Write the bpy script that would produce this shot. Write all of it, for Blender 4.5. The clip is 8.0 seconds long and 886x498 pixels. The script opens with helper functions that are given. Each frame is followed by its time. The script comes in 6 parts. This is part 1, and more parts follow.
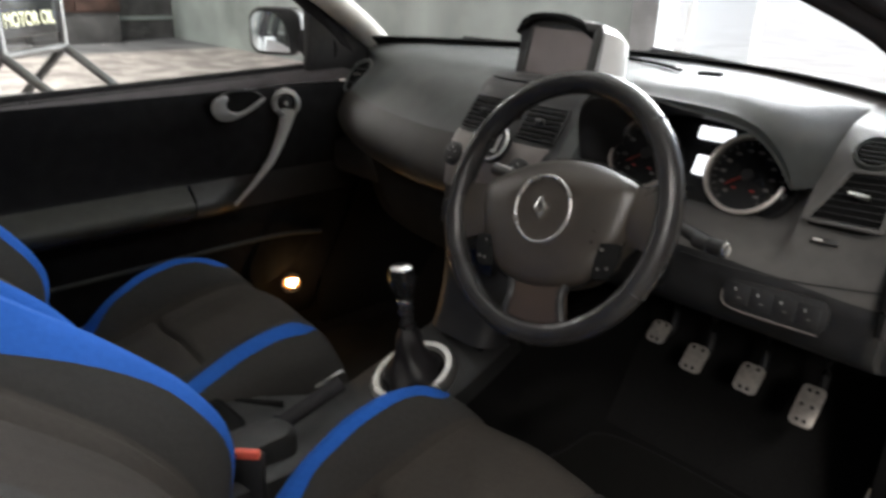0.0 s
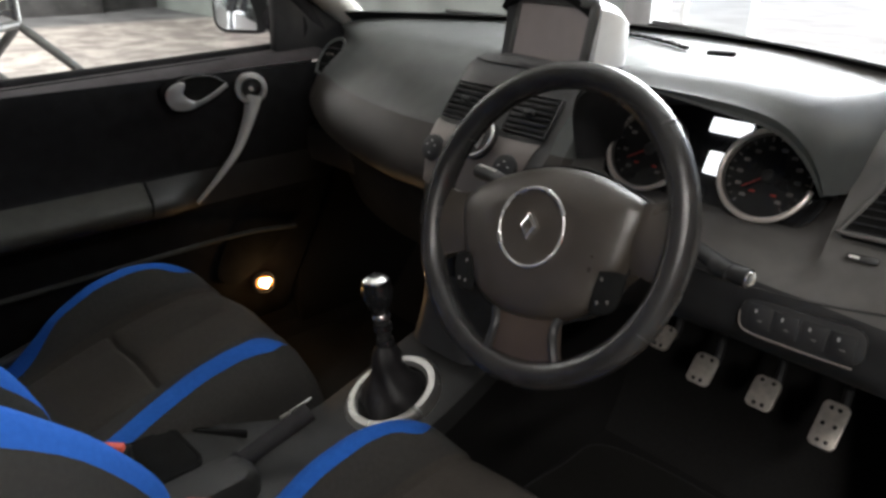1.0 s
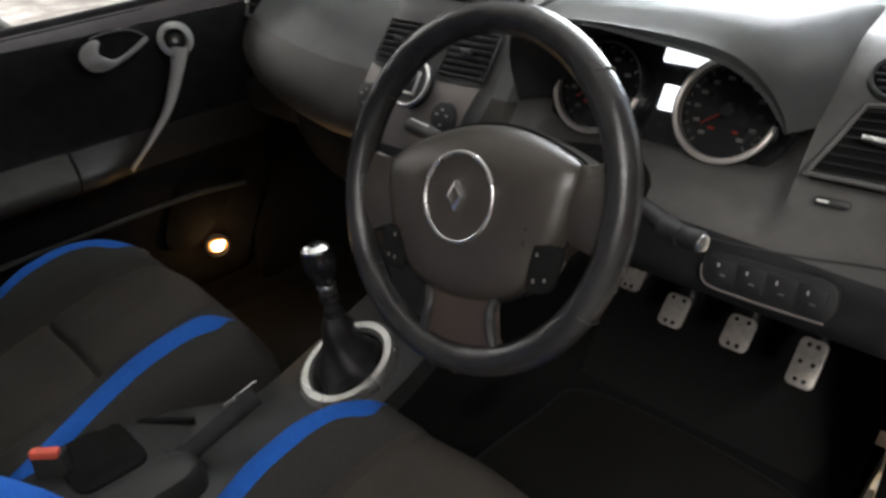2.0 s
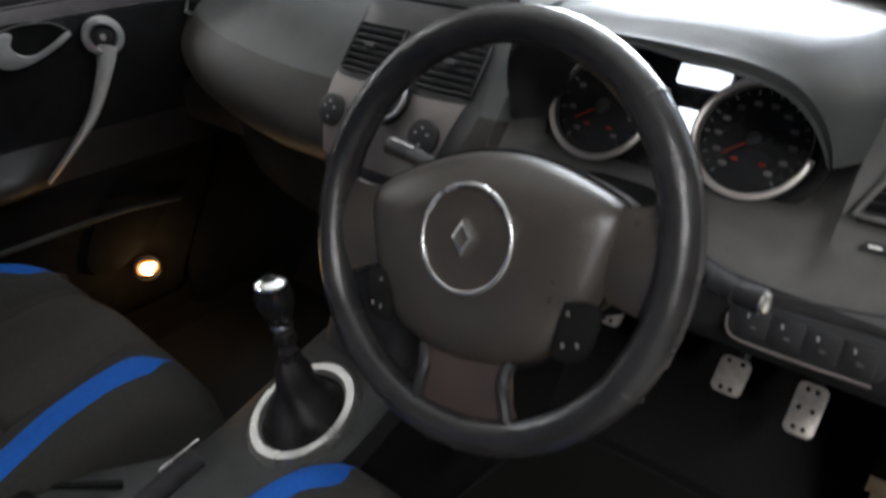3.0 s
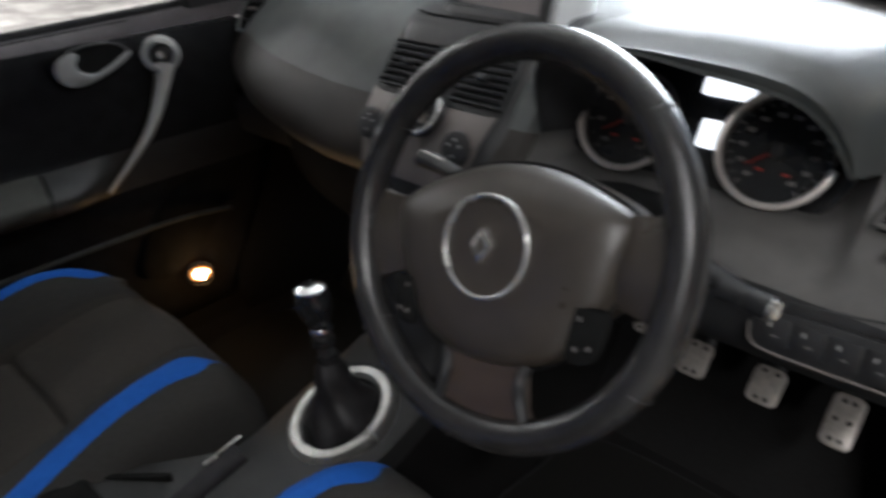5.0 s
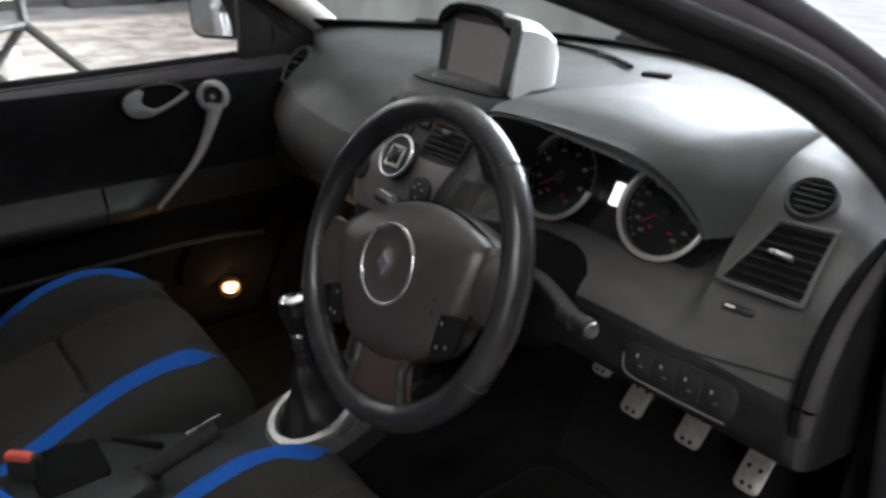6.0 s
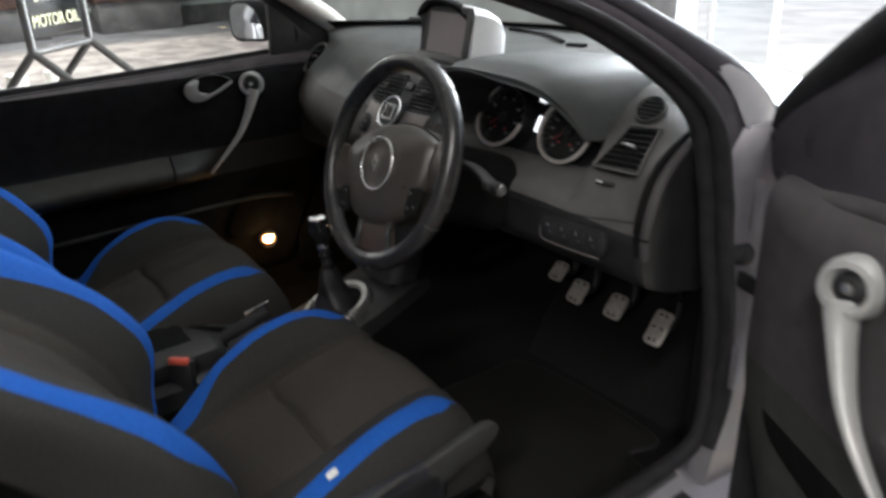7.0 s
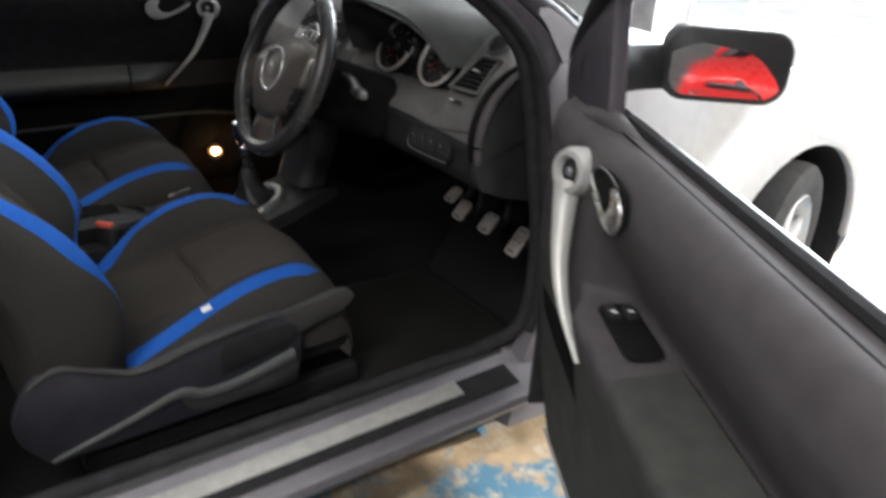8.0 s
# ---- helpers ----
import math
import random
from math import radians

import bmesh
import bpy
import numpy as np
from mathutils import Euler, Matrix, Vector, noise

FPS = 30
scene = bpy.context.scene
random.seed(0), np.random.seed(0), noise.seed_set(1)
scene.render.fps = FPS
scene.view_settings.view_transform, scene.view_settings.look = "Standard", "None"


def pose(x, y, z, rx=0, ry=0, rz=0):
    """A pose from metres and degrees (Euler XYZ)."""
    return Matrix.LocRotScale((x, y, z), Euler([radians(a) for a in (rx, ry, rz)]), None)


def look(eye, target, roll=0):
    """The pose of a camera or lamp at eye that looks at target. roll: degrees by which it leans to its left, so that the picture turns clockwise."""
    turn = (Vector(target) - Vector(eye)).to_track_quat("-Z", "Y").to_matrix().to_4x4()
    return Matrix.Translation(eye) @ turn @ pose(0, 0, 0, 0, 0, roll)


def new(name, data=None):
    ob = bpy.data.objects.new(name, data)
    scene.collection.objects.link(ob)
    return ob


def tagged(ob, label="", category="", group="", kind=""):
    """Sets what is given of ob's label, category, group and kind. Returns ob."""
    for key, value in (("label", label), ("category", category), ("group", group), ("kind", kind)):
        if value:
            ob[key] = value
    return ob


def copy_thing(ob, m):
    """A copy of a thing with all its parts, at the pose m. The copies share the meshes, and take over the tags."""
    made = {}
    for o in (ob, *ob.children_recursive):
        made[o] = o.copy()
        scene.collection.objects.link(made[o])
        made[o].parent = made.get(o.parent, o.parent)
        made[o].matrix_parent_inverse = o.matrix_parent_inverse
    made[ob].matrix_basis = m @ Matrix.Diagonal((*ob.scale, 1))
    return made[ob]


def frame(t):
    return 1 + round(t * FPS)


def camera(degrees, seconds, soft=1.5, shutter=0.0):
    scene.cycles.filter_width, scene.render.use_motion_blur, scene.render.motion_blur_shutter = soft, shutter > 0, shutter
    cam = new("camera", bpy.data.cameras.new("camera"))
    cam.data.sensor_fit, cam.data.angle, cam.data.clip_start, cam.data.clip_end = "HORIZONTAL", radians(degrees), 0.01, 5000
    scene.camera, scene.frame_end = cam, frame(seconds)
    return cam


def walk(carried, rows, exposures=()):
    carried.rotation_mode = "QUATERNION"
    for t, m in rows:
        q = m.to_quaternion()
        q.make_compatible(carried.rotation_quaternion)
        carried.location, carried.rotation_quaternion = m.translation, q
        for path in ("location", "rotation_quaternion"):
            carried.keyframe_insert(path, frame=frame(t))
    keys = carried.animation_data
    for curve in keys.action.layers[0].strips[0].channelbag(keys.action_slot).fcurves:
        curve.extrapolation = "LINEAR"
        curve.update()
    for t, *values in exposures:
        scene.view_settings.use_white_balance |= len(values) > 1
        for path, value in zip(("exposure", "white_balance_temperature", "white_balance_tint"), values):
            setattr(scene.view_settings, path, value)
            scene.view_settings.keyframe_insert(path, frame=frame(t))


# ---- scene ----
cam = camera(62.3, 8.0, soft=3.0, shutter=0.5)
PATH = [
    (0, (0.992, -0.784, 1.288), (-0.367, 0.503, 0.584), 1.7),
    (0.5, (0.971, -0.711, 1.284), (-0.306, 0.613, 0.498), 3.0),
    (1, (0.886, -0.645, 1.3), (-0.44, 0.628, 0.513), 0.9),
    (1.5, (0.875, -0.586, 1.313), (-0.393, 0.633, 0.361), -0.3),
    (1.7, (0.877, -0.547, 1.321), (-0.408, 0.638, 0.349), -2.7),
    (2.8, (0.736, -0.473, 1.274), (-0.38, 0.858, 0.284), -0.9),
    (3, (0.714, -0.455, 1.28), (-0.398, 0.901, 0.319), 0.4),
    (3.5, (0.66, -0.433, 1.292), (-0.471, 0.965, 0.418), 2.0),
    (4, (0.628, -0.479, 1.325), (-0.699, 0.775, 0.508), 1.2),
    (4.5, (0.676, -0.493, 1.302), (-0.728, 0.648, 0.451), -0.2),
    (5, (0.756, -0.459, 1.295), (-0.472, 0.81, 0.356), -1.5),
    (5.2, (0.772, -0.435, 1.324), (-0.386, 0.878, 0.356), -1.7),
    (6.3, (1.126, -0.465, 1.348), (-0.37, 0.636, 0.607), 1.1),
    (6.5, (1.203, -0.513, 1.352), (-0.309, 0.58, 0.631), 0.7),
    (7, (1.452, -0.689, 1.35), (-0.013, 0.427, 0.571), -1.8),
    (7.5, (1.686, -0.724, 1.34), (0.237, 0.422, 0.574), 1.9),
    (8, (1.881, -0.669, 1.324), (0.444, 0.434, 0.477), 3.8),
]
walk(cam, [(t, look(eye, target, roll)) for t, eye, target, roll in PATH],
     [(0.0, 0.23, 6600, 10), (0.5, 0.26, 6600, 10), (1.0, 0.22, 6600, 10), (1.5, 0.26, 6600, 10), (3.0, 0.36, 6200, 10), (3.5, 0.17, 6200, 10), (4.0, 0.06, 6400, 10), (4.5, 0.10, 6400, 10), (5.0, 0.21, 6200, 10), (5.4, 0.16, 6200, 10), (6.5, 0.06, 6200, 10), (7.0, 0.05, 6350, 10), (7.5, 0.22, 6350, 10), (8.0, 0.24, 6350, 10)])

# ---- light ----
GROUND = 0.07
world = bpy.data.worlds.new("world")
scene.world = world
world.use_nodes = True
wn = world.node_tree.nodes
sky = wn.new("ShaderNodeTexSky")
sky.sky_type, sky.sun_disc = "NISHITA", False
sky.sun_elevation, sky.sun_rotation = radians(32.7), radians(45.0)
wn["Background"].inputs["Strength"].default_value = 0.15
world.node_tree.links.new(sky.outputs["Color"], wn["Background"].inputs["Color"])


def area_lamp(name, eye, target, w, h, power, color=(1, 1, 1)):
    data = bpy.data.lights.new(name, "AREA")
    data.shape, data.size, data.size_y, data.energy, data.color = "RECTANGLE", w, h, power, color
    ob = new(name, data)
    ob.matrix_world = look(eye, target)
    return ob


# daylight of the open shop front ahead of the car
area_lamp("daylight_front", (-0.95, 5.05, 2.45), (-0.95, 0, 2.45), 2.9, 4.3, 870, (0.93, 0.97, 1.0))
sun = bpy.data.lights.new("sun", "SUN")
sun.energy, sun.angle, sun.color = 5.0, radians(0.5), (1.0, 0.95, 0.88)
new("sun", sun).matrix_world = look((4.4, 4.4, 4.0), (0, 0, 0))
scene.view_settings.exposure = 0.0

# ---- materials ----


def mat(name, color, rough=0.6, metal=0.0, var=0.15, scale=30.0, bump=0.0, bump_scale=600.0, coat=0.0, spec=0.5, second=None, grime=0.0):
    """Principled surface with a broad stain and a fine grain, in metres."""
    m = bpy.data.materials.new(name)
    m.use_nodes = True
    nt = m.node_tree
    b = nt.nodes["Principled BSDF"]
    b.inputs["Roughness"].default_value, b.inputs["Metallic"].default_value = rough, metal
    b.inputs["Coat Weight"].default_value, b.inputs["Specular IOR Level"].default_value = coat, spec
    tc = nt.nodes.new("ShaderNodeTexCoord")
    n1 = nt.nodes.new("ShaderNodeTexNoise")
    n1.inputs["Scale"].default_value, n1.inputs["Detail"].default_value = scale, 6
    nt.links.new(tc.outputs["Object"], n1.inputs["Vector"])
    ramp = nt.nodes.new("ShaderNodeMix")
    ramp.data_type = "RGBA"
    lo = second or tuple(c * (1 - var) for c in color)
    hi = tuple(min(1, c * (1 + var)) for c in color)
    ramp.inputs[6].default_value, ramp.inputs[7].default_value = (*lo, 1), (*hi, 1)
    mr = nt.nodes.new("ShaderNodeMapRange")
    mr.inputs[1].default_value, mr.inputs[2].default_value = 0.35, 0.65
    nt.links.new(n1.outputs["Fac"], mr.inputs[0])
    nt.links.new(mr.outputs[0], ramp.inputs[0])
    nt.links.new(ramp.outputs[2], b.inputs["Base Color"])
    n3 = nt.nodes.new("ShaderNodeTexNoise")
    n3.inputs["Scale"].default_value, n3.inputs["Detail"].default_value = 9.0, 4
    nt.links.new(tc.outputs["Object"], n3.inputs["Vector"])
    m3 = nt.nodes.new("ShaderNodeMapRange")
    m3.inputs[1].default_value, m3.inputs[2].default_value = 0.3, 0.7
    m3.inputs[3].default_value, m3.inputs[4].default_value = max(0.02, rough - 0.07), min(1, rough + 0.07)
    nt.links.new(n3.outputs["Fac"], m3.inputs[0])
    nt.links.new(m3.outputs[0], b.inputs["Roughness"])
    if bump:
        n2 = nt.nodes.new("ShaderNodeTexNoise")
        n2.inputs["Scale"].default_value, n2.inputs["Detail"].default_value = bump_scale, 2
        nt.links.new(tc.outputs["Object"], n2.inputs["Vector"])
        bp = nt.nodes.new("ShaderNodeBump")
        bp.inputs["Strength"].default_value, bp.inputs["Distance"].default_value = bump, 0.002
        nt.links.new(n2.outputs["Fac"], bp.inputs["Height"])
        nt.links.new(bp.outputs["Normal"], b.inputs["Normal"])
    return m


def glow(name, color, strength):
    m = bpy.data.materials.new(name)
    m.use_nodes = True
    b = m.node_tree.nodes["Principled BSDF"]
    b.inputs["Base Color"].default_value = (*color, 1)
    b.inputs["Emission Color"].default_value, b.inputs["Emission Strength"].default_value = (*color, 1), strength
    return m


def glass(name, tint=(1, 1, 1), rough=0.0):
    m = bpy.data.materials.new(name)
    m.use_nodes = True
    nt = m.node_tree
    nt.nodes.remove(nt.nodes["Principled BSDF"])
    tr, gl, mx = nt.nodes.new("ShaderNodeBsdfTransparent"), nt.nodes.new("ShaderNodeBsdfGlossy"), nt.nodes.new("ShaderNodeMixShader")
    mx.inputs[0].default_value = 0.05
    tr.inputs["Color"].default_value, gl.inputs["Roughness"].default_value = (*tint, 1), rough
    nt.links.new(tr.outputs[0], mx.inputs[1])
    nt.links.new(gl.outputs[0], mx.inputs[2])
    nt.links.new(mx.outputs[0], nt.nodes["Material Output"].inputs["Surface"])
    return m


M_DASH = mat("dash_soft_plastic", (0.076, 0.081, 0.079), 0.49, var=0.1, bump=0.35, bump_scale=700, spec=0.44)
M_PILLAR = mat("dark_pillar_trim", (0.053, 0.046, 0.056), 0.55, var=0.15, bump=0.2, bump_scale=500)
M_DASH_FACE = mat("dash_brown_plastic", (0.030, 0.026, 0.023), 0.44, var=0.1, bump=0.25, bump_scale=700, spec=0.32)
# driver's side: warmer grey, lightened for the light falling on it
M_DASH_LIT = mat("lit_dash_plastic", (0.092, 0.088, 0.085), 0.52, var=0.1, bump=0.35, bump_scale=700, spec=0.4)
# the body's silver again, set lighter than the jamb where light catches it
M_FLANGE = mat("lit_flange_paint", (0.44, 0.43, 0.46), 0.34, 0.4, var=0.05, coat=0.3)
M_OUTER = mat("dark_outer_pillar", (0.036, 0.033, 0.040), 0.6, var=0.12, spec=0.25)
M_RING = mat("satin_dial_ring", (0.80, 0.74, 0.70), 0.36, 0.6, var=0.05)
M_DASH_LOW = mat("dash_lower_plastic", (0.043, 0.043, 0.042), 0.6, var=0.12, bump=0.35, bump_scale=650)
M_BLACK = mat("black_plastic", (0.018, 0.018, 0.019), 0.5, var=0.2, bump=0.2, bump_scale=500)
M_CONSOLE = mat("console_plastic", (0.021, 0.021, 0.021), 0.55, var=0.12, bump=0.3, bump_scale=600)
# matt black parts, and flat black faces painted for shade in recesses
M_PIT = mat("matt_black_and_recess_shade", (0.008, 0.008, 0.008), 0.9, var=0.2, spec=0.1)
M_GLOSS = mat("gloss_black", (0.012, 0.012, 0.013), 0.18, var=0.2)
M_RUBBER = mat("black_rubber", (0.02, 0.019, 0.021), 0.8, var=0.2, bump=0.15, bump_scale=300, spec=0.25)
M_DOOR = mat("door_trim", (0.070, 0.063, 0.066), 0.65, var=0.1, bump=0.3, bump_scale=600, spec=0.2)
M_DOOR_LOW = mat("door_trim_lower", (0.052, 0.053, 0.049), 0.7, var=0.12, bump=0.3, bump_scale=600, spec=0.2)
# near-black copy of the door trim, standing for shade on the passenger side
M_DOOR_SHADE = mat("shaded_door_trim", (0.0095, 0.0095, 0.0105), 0.9, var=0.2, bump=0.3, bump_scale=900, spec=0.15)
M_FABRIC = mat("seat_fabric_grey", (0.050, 0.044, 0.039), 0.95, var=0.07, scale=160, bump=0.7, bump_scale=1400, spec=0.15)
M_FABRIC_D = mat("seat_fabric_dark", (0.041, 0.039, 0.037), 0.95, var=0.07, scale=160, bump=0.7, bump_scale=1400, spec=0.15)
M_BLUE = mat("seat_fabric_blue", (0.014, 0.098, 0.41), 0.85, var=0.06, scale=140, bump=0.5, bump_scale=1500, spec=0.2)
M_LEATHER = mat("wheel_leather", (0.022, 0.021, 0.021), 0.24, var=0.2, bump=0.3, bump_scale=450)
M_AIRBAG = mat("wheel_centre_plastic", (0.041, 0.034, 0.028), 0.33, var=0.1, bump=0.25, bump_scale=600, spec=0.65)
M_CARPET = mat("carpet", (0.014, 0.0135, 0.0135), 1.0, var=0.15, scale=200, bump=1.0, bump_scale=500, spec=0.05)
M_MAT = mat("floor_mat_pile", (0.018, 0.0175, 0.0165), 1.0, var=0.12, scale=200, bump=1.0, bump_scale=450, spec=0.05)
M_SATIN = mat("satin_silver", (0.63, 0.62, 0.60), 0.27, 0.9, var=0.08)
M_SATIN_D = mat("satin_silver_trim", (0.18, 0.160, 0.150), 0.42, 0.3, var=0.06)
M_SPOKE = mat("bronze_spoke_plastic", (0.052, 0.037, 0.029), 0.38, 0.0, var=0.08)
M_PULL = mat("satin_painted_pull", (0.46, 0.455, 0.44), 0.38, 0.25, var=0.05)
M_CHROME = mat("chrome", (0.8, 0.8, 0.8), 0.12, 1.0, var=0.03)
M_ALU = mat("drilled_aluminium", (0.45, 0.41, 0.37), 0.42, 0.35, var=0.15, scale=80)
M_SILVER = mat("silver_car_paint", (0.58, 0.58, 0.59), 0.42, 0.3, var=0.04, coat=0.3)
# the body's silver, darkened for the shade behind the open door
M_SILVER_SHADE = mat("shaded_silver_paint", (0.18, 0.170, 0.186), 0.38, 0.45, var=0.06, coat=0.3)
M_SHIELD = mat("seat_shield_plastic", (0.027, 0.028, 0.036), 0.5, var=0.12, bump=0.25, bump_scale=600)
M_BRIGHT = mat("polished_silver", (0.56, 0.56, 0.55), 0.2, 0.6, var=0.05)
M_PAD = mat("soft_armrest_pad", (0.040, 0.040, 0.035), 0.6, var=0.1, bump=0.3, bump_scale=600, spec=0.25)
M_GAITER = mat("gaiter_leather", (0.012, 0.011, 0.012), 0.5, var=0.2, bump=0.3, bump_scale=400, spec=0.35)
M_TICK = mat("dial_print", (0.14, 0.13, 0.125), 0.6, var=0.03)
M_RED = mat("red_car_paint", (0.62, 0.012, 0.012), 0.3, 0.0, var=0.06, coat=0.8)
M_HEADLINER = mat("headliner_cloth", (0.6, 0.585, 0.54), 0.9, var=0.05, bump=0.4, bump_scale=900)
M_TYRE = mat("tyre_rubber", (0.022, 0.022, 0.023), 0.8, var=0.25, bump=0.3, bump_scale=200)
M_RIM = mat("alloy_rim", (0.72, 0.72, 0.73), 0.35, 0.5, var=0.05)
M_REDPLASTIC = mat("red_plastic", (0.72, 0.12, 0.08), 0.4, var=0.08)
M_POD = mat("pale_pod_paint", (0.62, 0.63, 0.64), 0.4, 0.1, var=0.04)
M_KICK = mat("brushed_kick_plate", (0.42, 0.415, 0.39), 0.5, 0.35, var=0.08, scale=60)
M_MIRROR = mat("mirror_glass", (0.86, 0.87, 0.88), 0.02, 1.0, var=0.0)
M_GLASS = glass("clear_glass")
M_GLASS_T = glass("door_glass", (0.94, 0.97, 0.95))
M_WHITE = mat("white_print", (0.75, 0.75, 0.72), 0.5, var=0.03)
M_PRINT = mat("grey_print", (0.38, 0.38, 0.37), 0.5, var=0.03)
M_NEEDLE = glow("needle_red", (0.26, 0.022, 0.014), 0.03)
M_LCD = glow("lit_display", (0.92, 0.95, 1.0), 1.6)
M_BULB = glow("lamp_lens", (1.0, 0.78, 0.48), 22.0)
# pinkish grey base holds the brightness that the blank glass would reflect
M_SCREEN = mat("screen_glass", (0.235, 0.21, 0.205), 0.08, 0.0, var=0.03, coat=0.3)

# ---- mesh helpers ----


def group_empty(name, at=(0, 0, 0), m=None, **tags):
    ob = new(name)
    ob.empty_display_size = 0.05
    ob.matrix_world = m if m is not None else Matrix.Translation(at)
    return tagged(ob, **tags)


def link_mesh(name, bm, material, sharp=40):
    me = bpy.data.meshes.new(name)
    bmesh.ops.recalc_face_normals(bm, faces=bm.faces)
    bm.to_mesh(me)
    bm.free()
    me.shade_smooth()
    me.set_sharp_from_angle(angle=radians(sharp))
    me.materials.append(material)
    return new(name, me)


def part(name, bm, material, parent, label="", sharp=40, xf=None):
    """Links a bmesh, given in world metres, as one mesh under a thing or a part."""
    if xf is not None:
        bmesh.ops.transform(bm, matrix=xf, verts=bm.verts)
    ob = link_mesh(name, bm, material, sharp)
    if parent is not None:
        ob.parent = parent
        up = parent
        m = Matrix.Identity(4)
        while up is not None:
            m = up.matrix_basis @ m
            up = up.parent
        ob.matrix_parent_inverse = Matrix.Identity(4)
        ob.matrix_basis = m.inverted()
    return tagged(ob, label=label) if label else ob


def single(name, bm, material, label, category, group="", kind="", sharp=40):
    return tagged(link_mesh(name, bm, material, sharp), label=label, category=category, group=group, kind=kind)


def join(*bms):
    out = bmesh.new()
    for b in bms:
        tmp = bpy.data.meshes.new("tmp")
        b.to_mesh(tmp)
        b.free()
        out.from_mesh(tmp)
        bpy.data.meshes.remove(tmp)
    return out


def moved(bm, m):
    bmesh.ops.transform(bm, matrix=m, verts=bm.verts)
    return bm


def box(c, size, bevel=0.004, m=None, seg=2):
    bm = bmesh.new()
    bmesh.ops.create_cube(bm, size=1, matrix=Matrix.Diagonal((*size, 1)))
    if bevel:
        bmesh.ops.bevel(bm, geom=list(bm.edges), offset=min(bevel, min(size) * 0.45), segments=seg, affect="EDGES", profile=0.5)
    moved(bm, Matrix.Translation(c) @ (m or Matrix.Identity(4)))
    return bm


def loft(rings, cap=True, closed=True):
    """A skin through rings of equal length."""
    bm = bmesh.new()
    vs = [[bm.verts.new(p) for p in ring] for ring in rings]
    n = len(rings[0])
    for a, b in zip(vs, vs[1:]):
        for i in range(n if closed else n - 1):
            j = (i + 1) % n
            bm.faces.new((a[i], a[j], b[j], b[i]))
    if cap and closed:
        bm.faces.new(vs[0])
        bm.faces.new(list(reversed(vs[-1])))
    return bm


def spline(pts, n):
    """n points of a Catmull-Rom line through pts."""
    p = [Vector(q) for q in pts]
    p = [2 * p[0] - p[1]] + p + [2 * p[-1] - p[-2]]
    k = len(p) - 3
    out = []
    for i in range(n):
        u = i / (n - 1) * k
        s = min(int(u), k - 1)
        t = u - s
        a, b, c, d = p[s : s + 4]
        out.append(0.5 * (2 * b + (c - a) * t + (2 * a - 5 * b + 4 * c - d) * t * t + (3 * b - a - 3 * c + d) * t**3))
    return out


def tube(pts, r, seg=12, n=None, flat=1.0, up=(0, 0, 1), cap=True):
    """A round or flattened bar along a smooth line; r: a radius, or one at each end or point."""
    line = spline(pts, n or max(8, 6 * len(pts))) if len(pts) > 2 or n else [Vector(q) for q in pts]
    rs = r if isinstance(r, (list, tuple)) else [r, r]
    rings = []
    for i, p in enumerate(line):
        d = (line[min(i + 1, len(line) - 1)] - line[max(i - 1, 0)]).normalized()
        side = d.cross(Vector(up))
        side = side.normalized() if side.length > 1e-4 else Vector((1, 0, 0))
        nor = side.cross(d)
        u = i / (len(line) - 1) * (len(rs) - 1)
        k = min(int(u), len(rs) - 2)
        rad = rs[k] + (rs[k + 1] - rs[k]) * (u - k)
        rings.append([p + rad * (math.cos(a) * side + flat * math.sin(a) * nor) for a in (2 * math.pi * j / seg for j in range(seg))])
    return loft(rings, cap)


def lathe(profile, seg=40, m=None):
    """A turned body: profile of (radius, height) about z."""
    bm = bmesh.new()
    rings = []
    for r, h in profile:
        rings.append([bm.verts.new((r * math.cos(a), r * math.sin(a), h)) for a in (2 * math.pi * j / seg for j in range(seg))] if r > 1e-6 else [bm.verts.new((0, 0, h))])
    for a, b in zip(rings, rings[1:]):
        for i in range(seg):
            j = (i + 1) % seg
            if len(a) == 1 and len(b) == 1:
                continue
            if len(a) == 1:
                bm.faces.new((a[0], b[j], b[i]))
            elif len(b) == 1:
                bm.faces.new((a[i], a[j], b[0]))
            else:
                bm.faces.new((a[i], a[j], b[j], b[i]))
    return moved(bm, m) if m is not None else bm


def ring_arc(radius, r, a0, a1, m, seg=10, n=48, flat=1.0):
    """A bar bent along an arc in the plane of m, degrees."""
    rings = []
    full = abs(a1 - a0) >= 359.9
    for i in range(n + (0 if full else 1)):
        a = radians(a0 + (a1 - a0) * i / n)
        rings.append([m @ Vector(((radius + r * math.cos(b)) * math.cos(a), (radius + r * math.cos(b)) * math.sin(a), flat * r * math.sin(b))) for b in (2 * math.pi * k / seg for k in range(seg))])
    if full:
        rings.append(rings[0])
        bm = loft(rings, cap=False)
        bmesh.ops.remove_doubles(bm, verts=bm.verts, dist=1e-6)
        return bm
    return loft(rings)


def slab(outline, depth, m, bevel=0.003, seg=2):
    """A plate: outline in the plane of m, depth along its z."""
    bm = bmesh.new()
    f = bm.faces.new([bm.verts.new((x, y, 0)) for x, y in outline])
    ext = bmesh.ops.extrude_face_region(bm, geom=[f])
    bmesh.ops.translate(bm, vec=(0, 0, depth), verts=[v for v in ext["geom"] if isinstance(v, bmesh.types.BMVert)])
    if bevel:
        rim = [e for e in bm.edges if abs(e.verts[0].co.z - e.verts[1].co.z) < 1e-6]
        bmesh.ops.bevel(bm, geom=rim, offset=bevel, segments=seg, affect="EDGES", profile=0.5)
    return moved(bm, m)


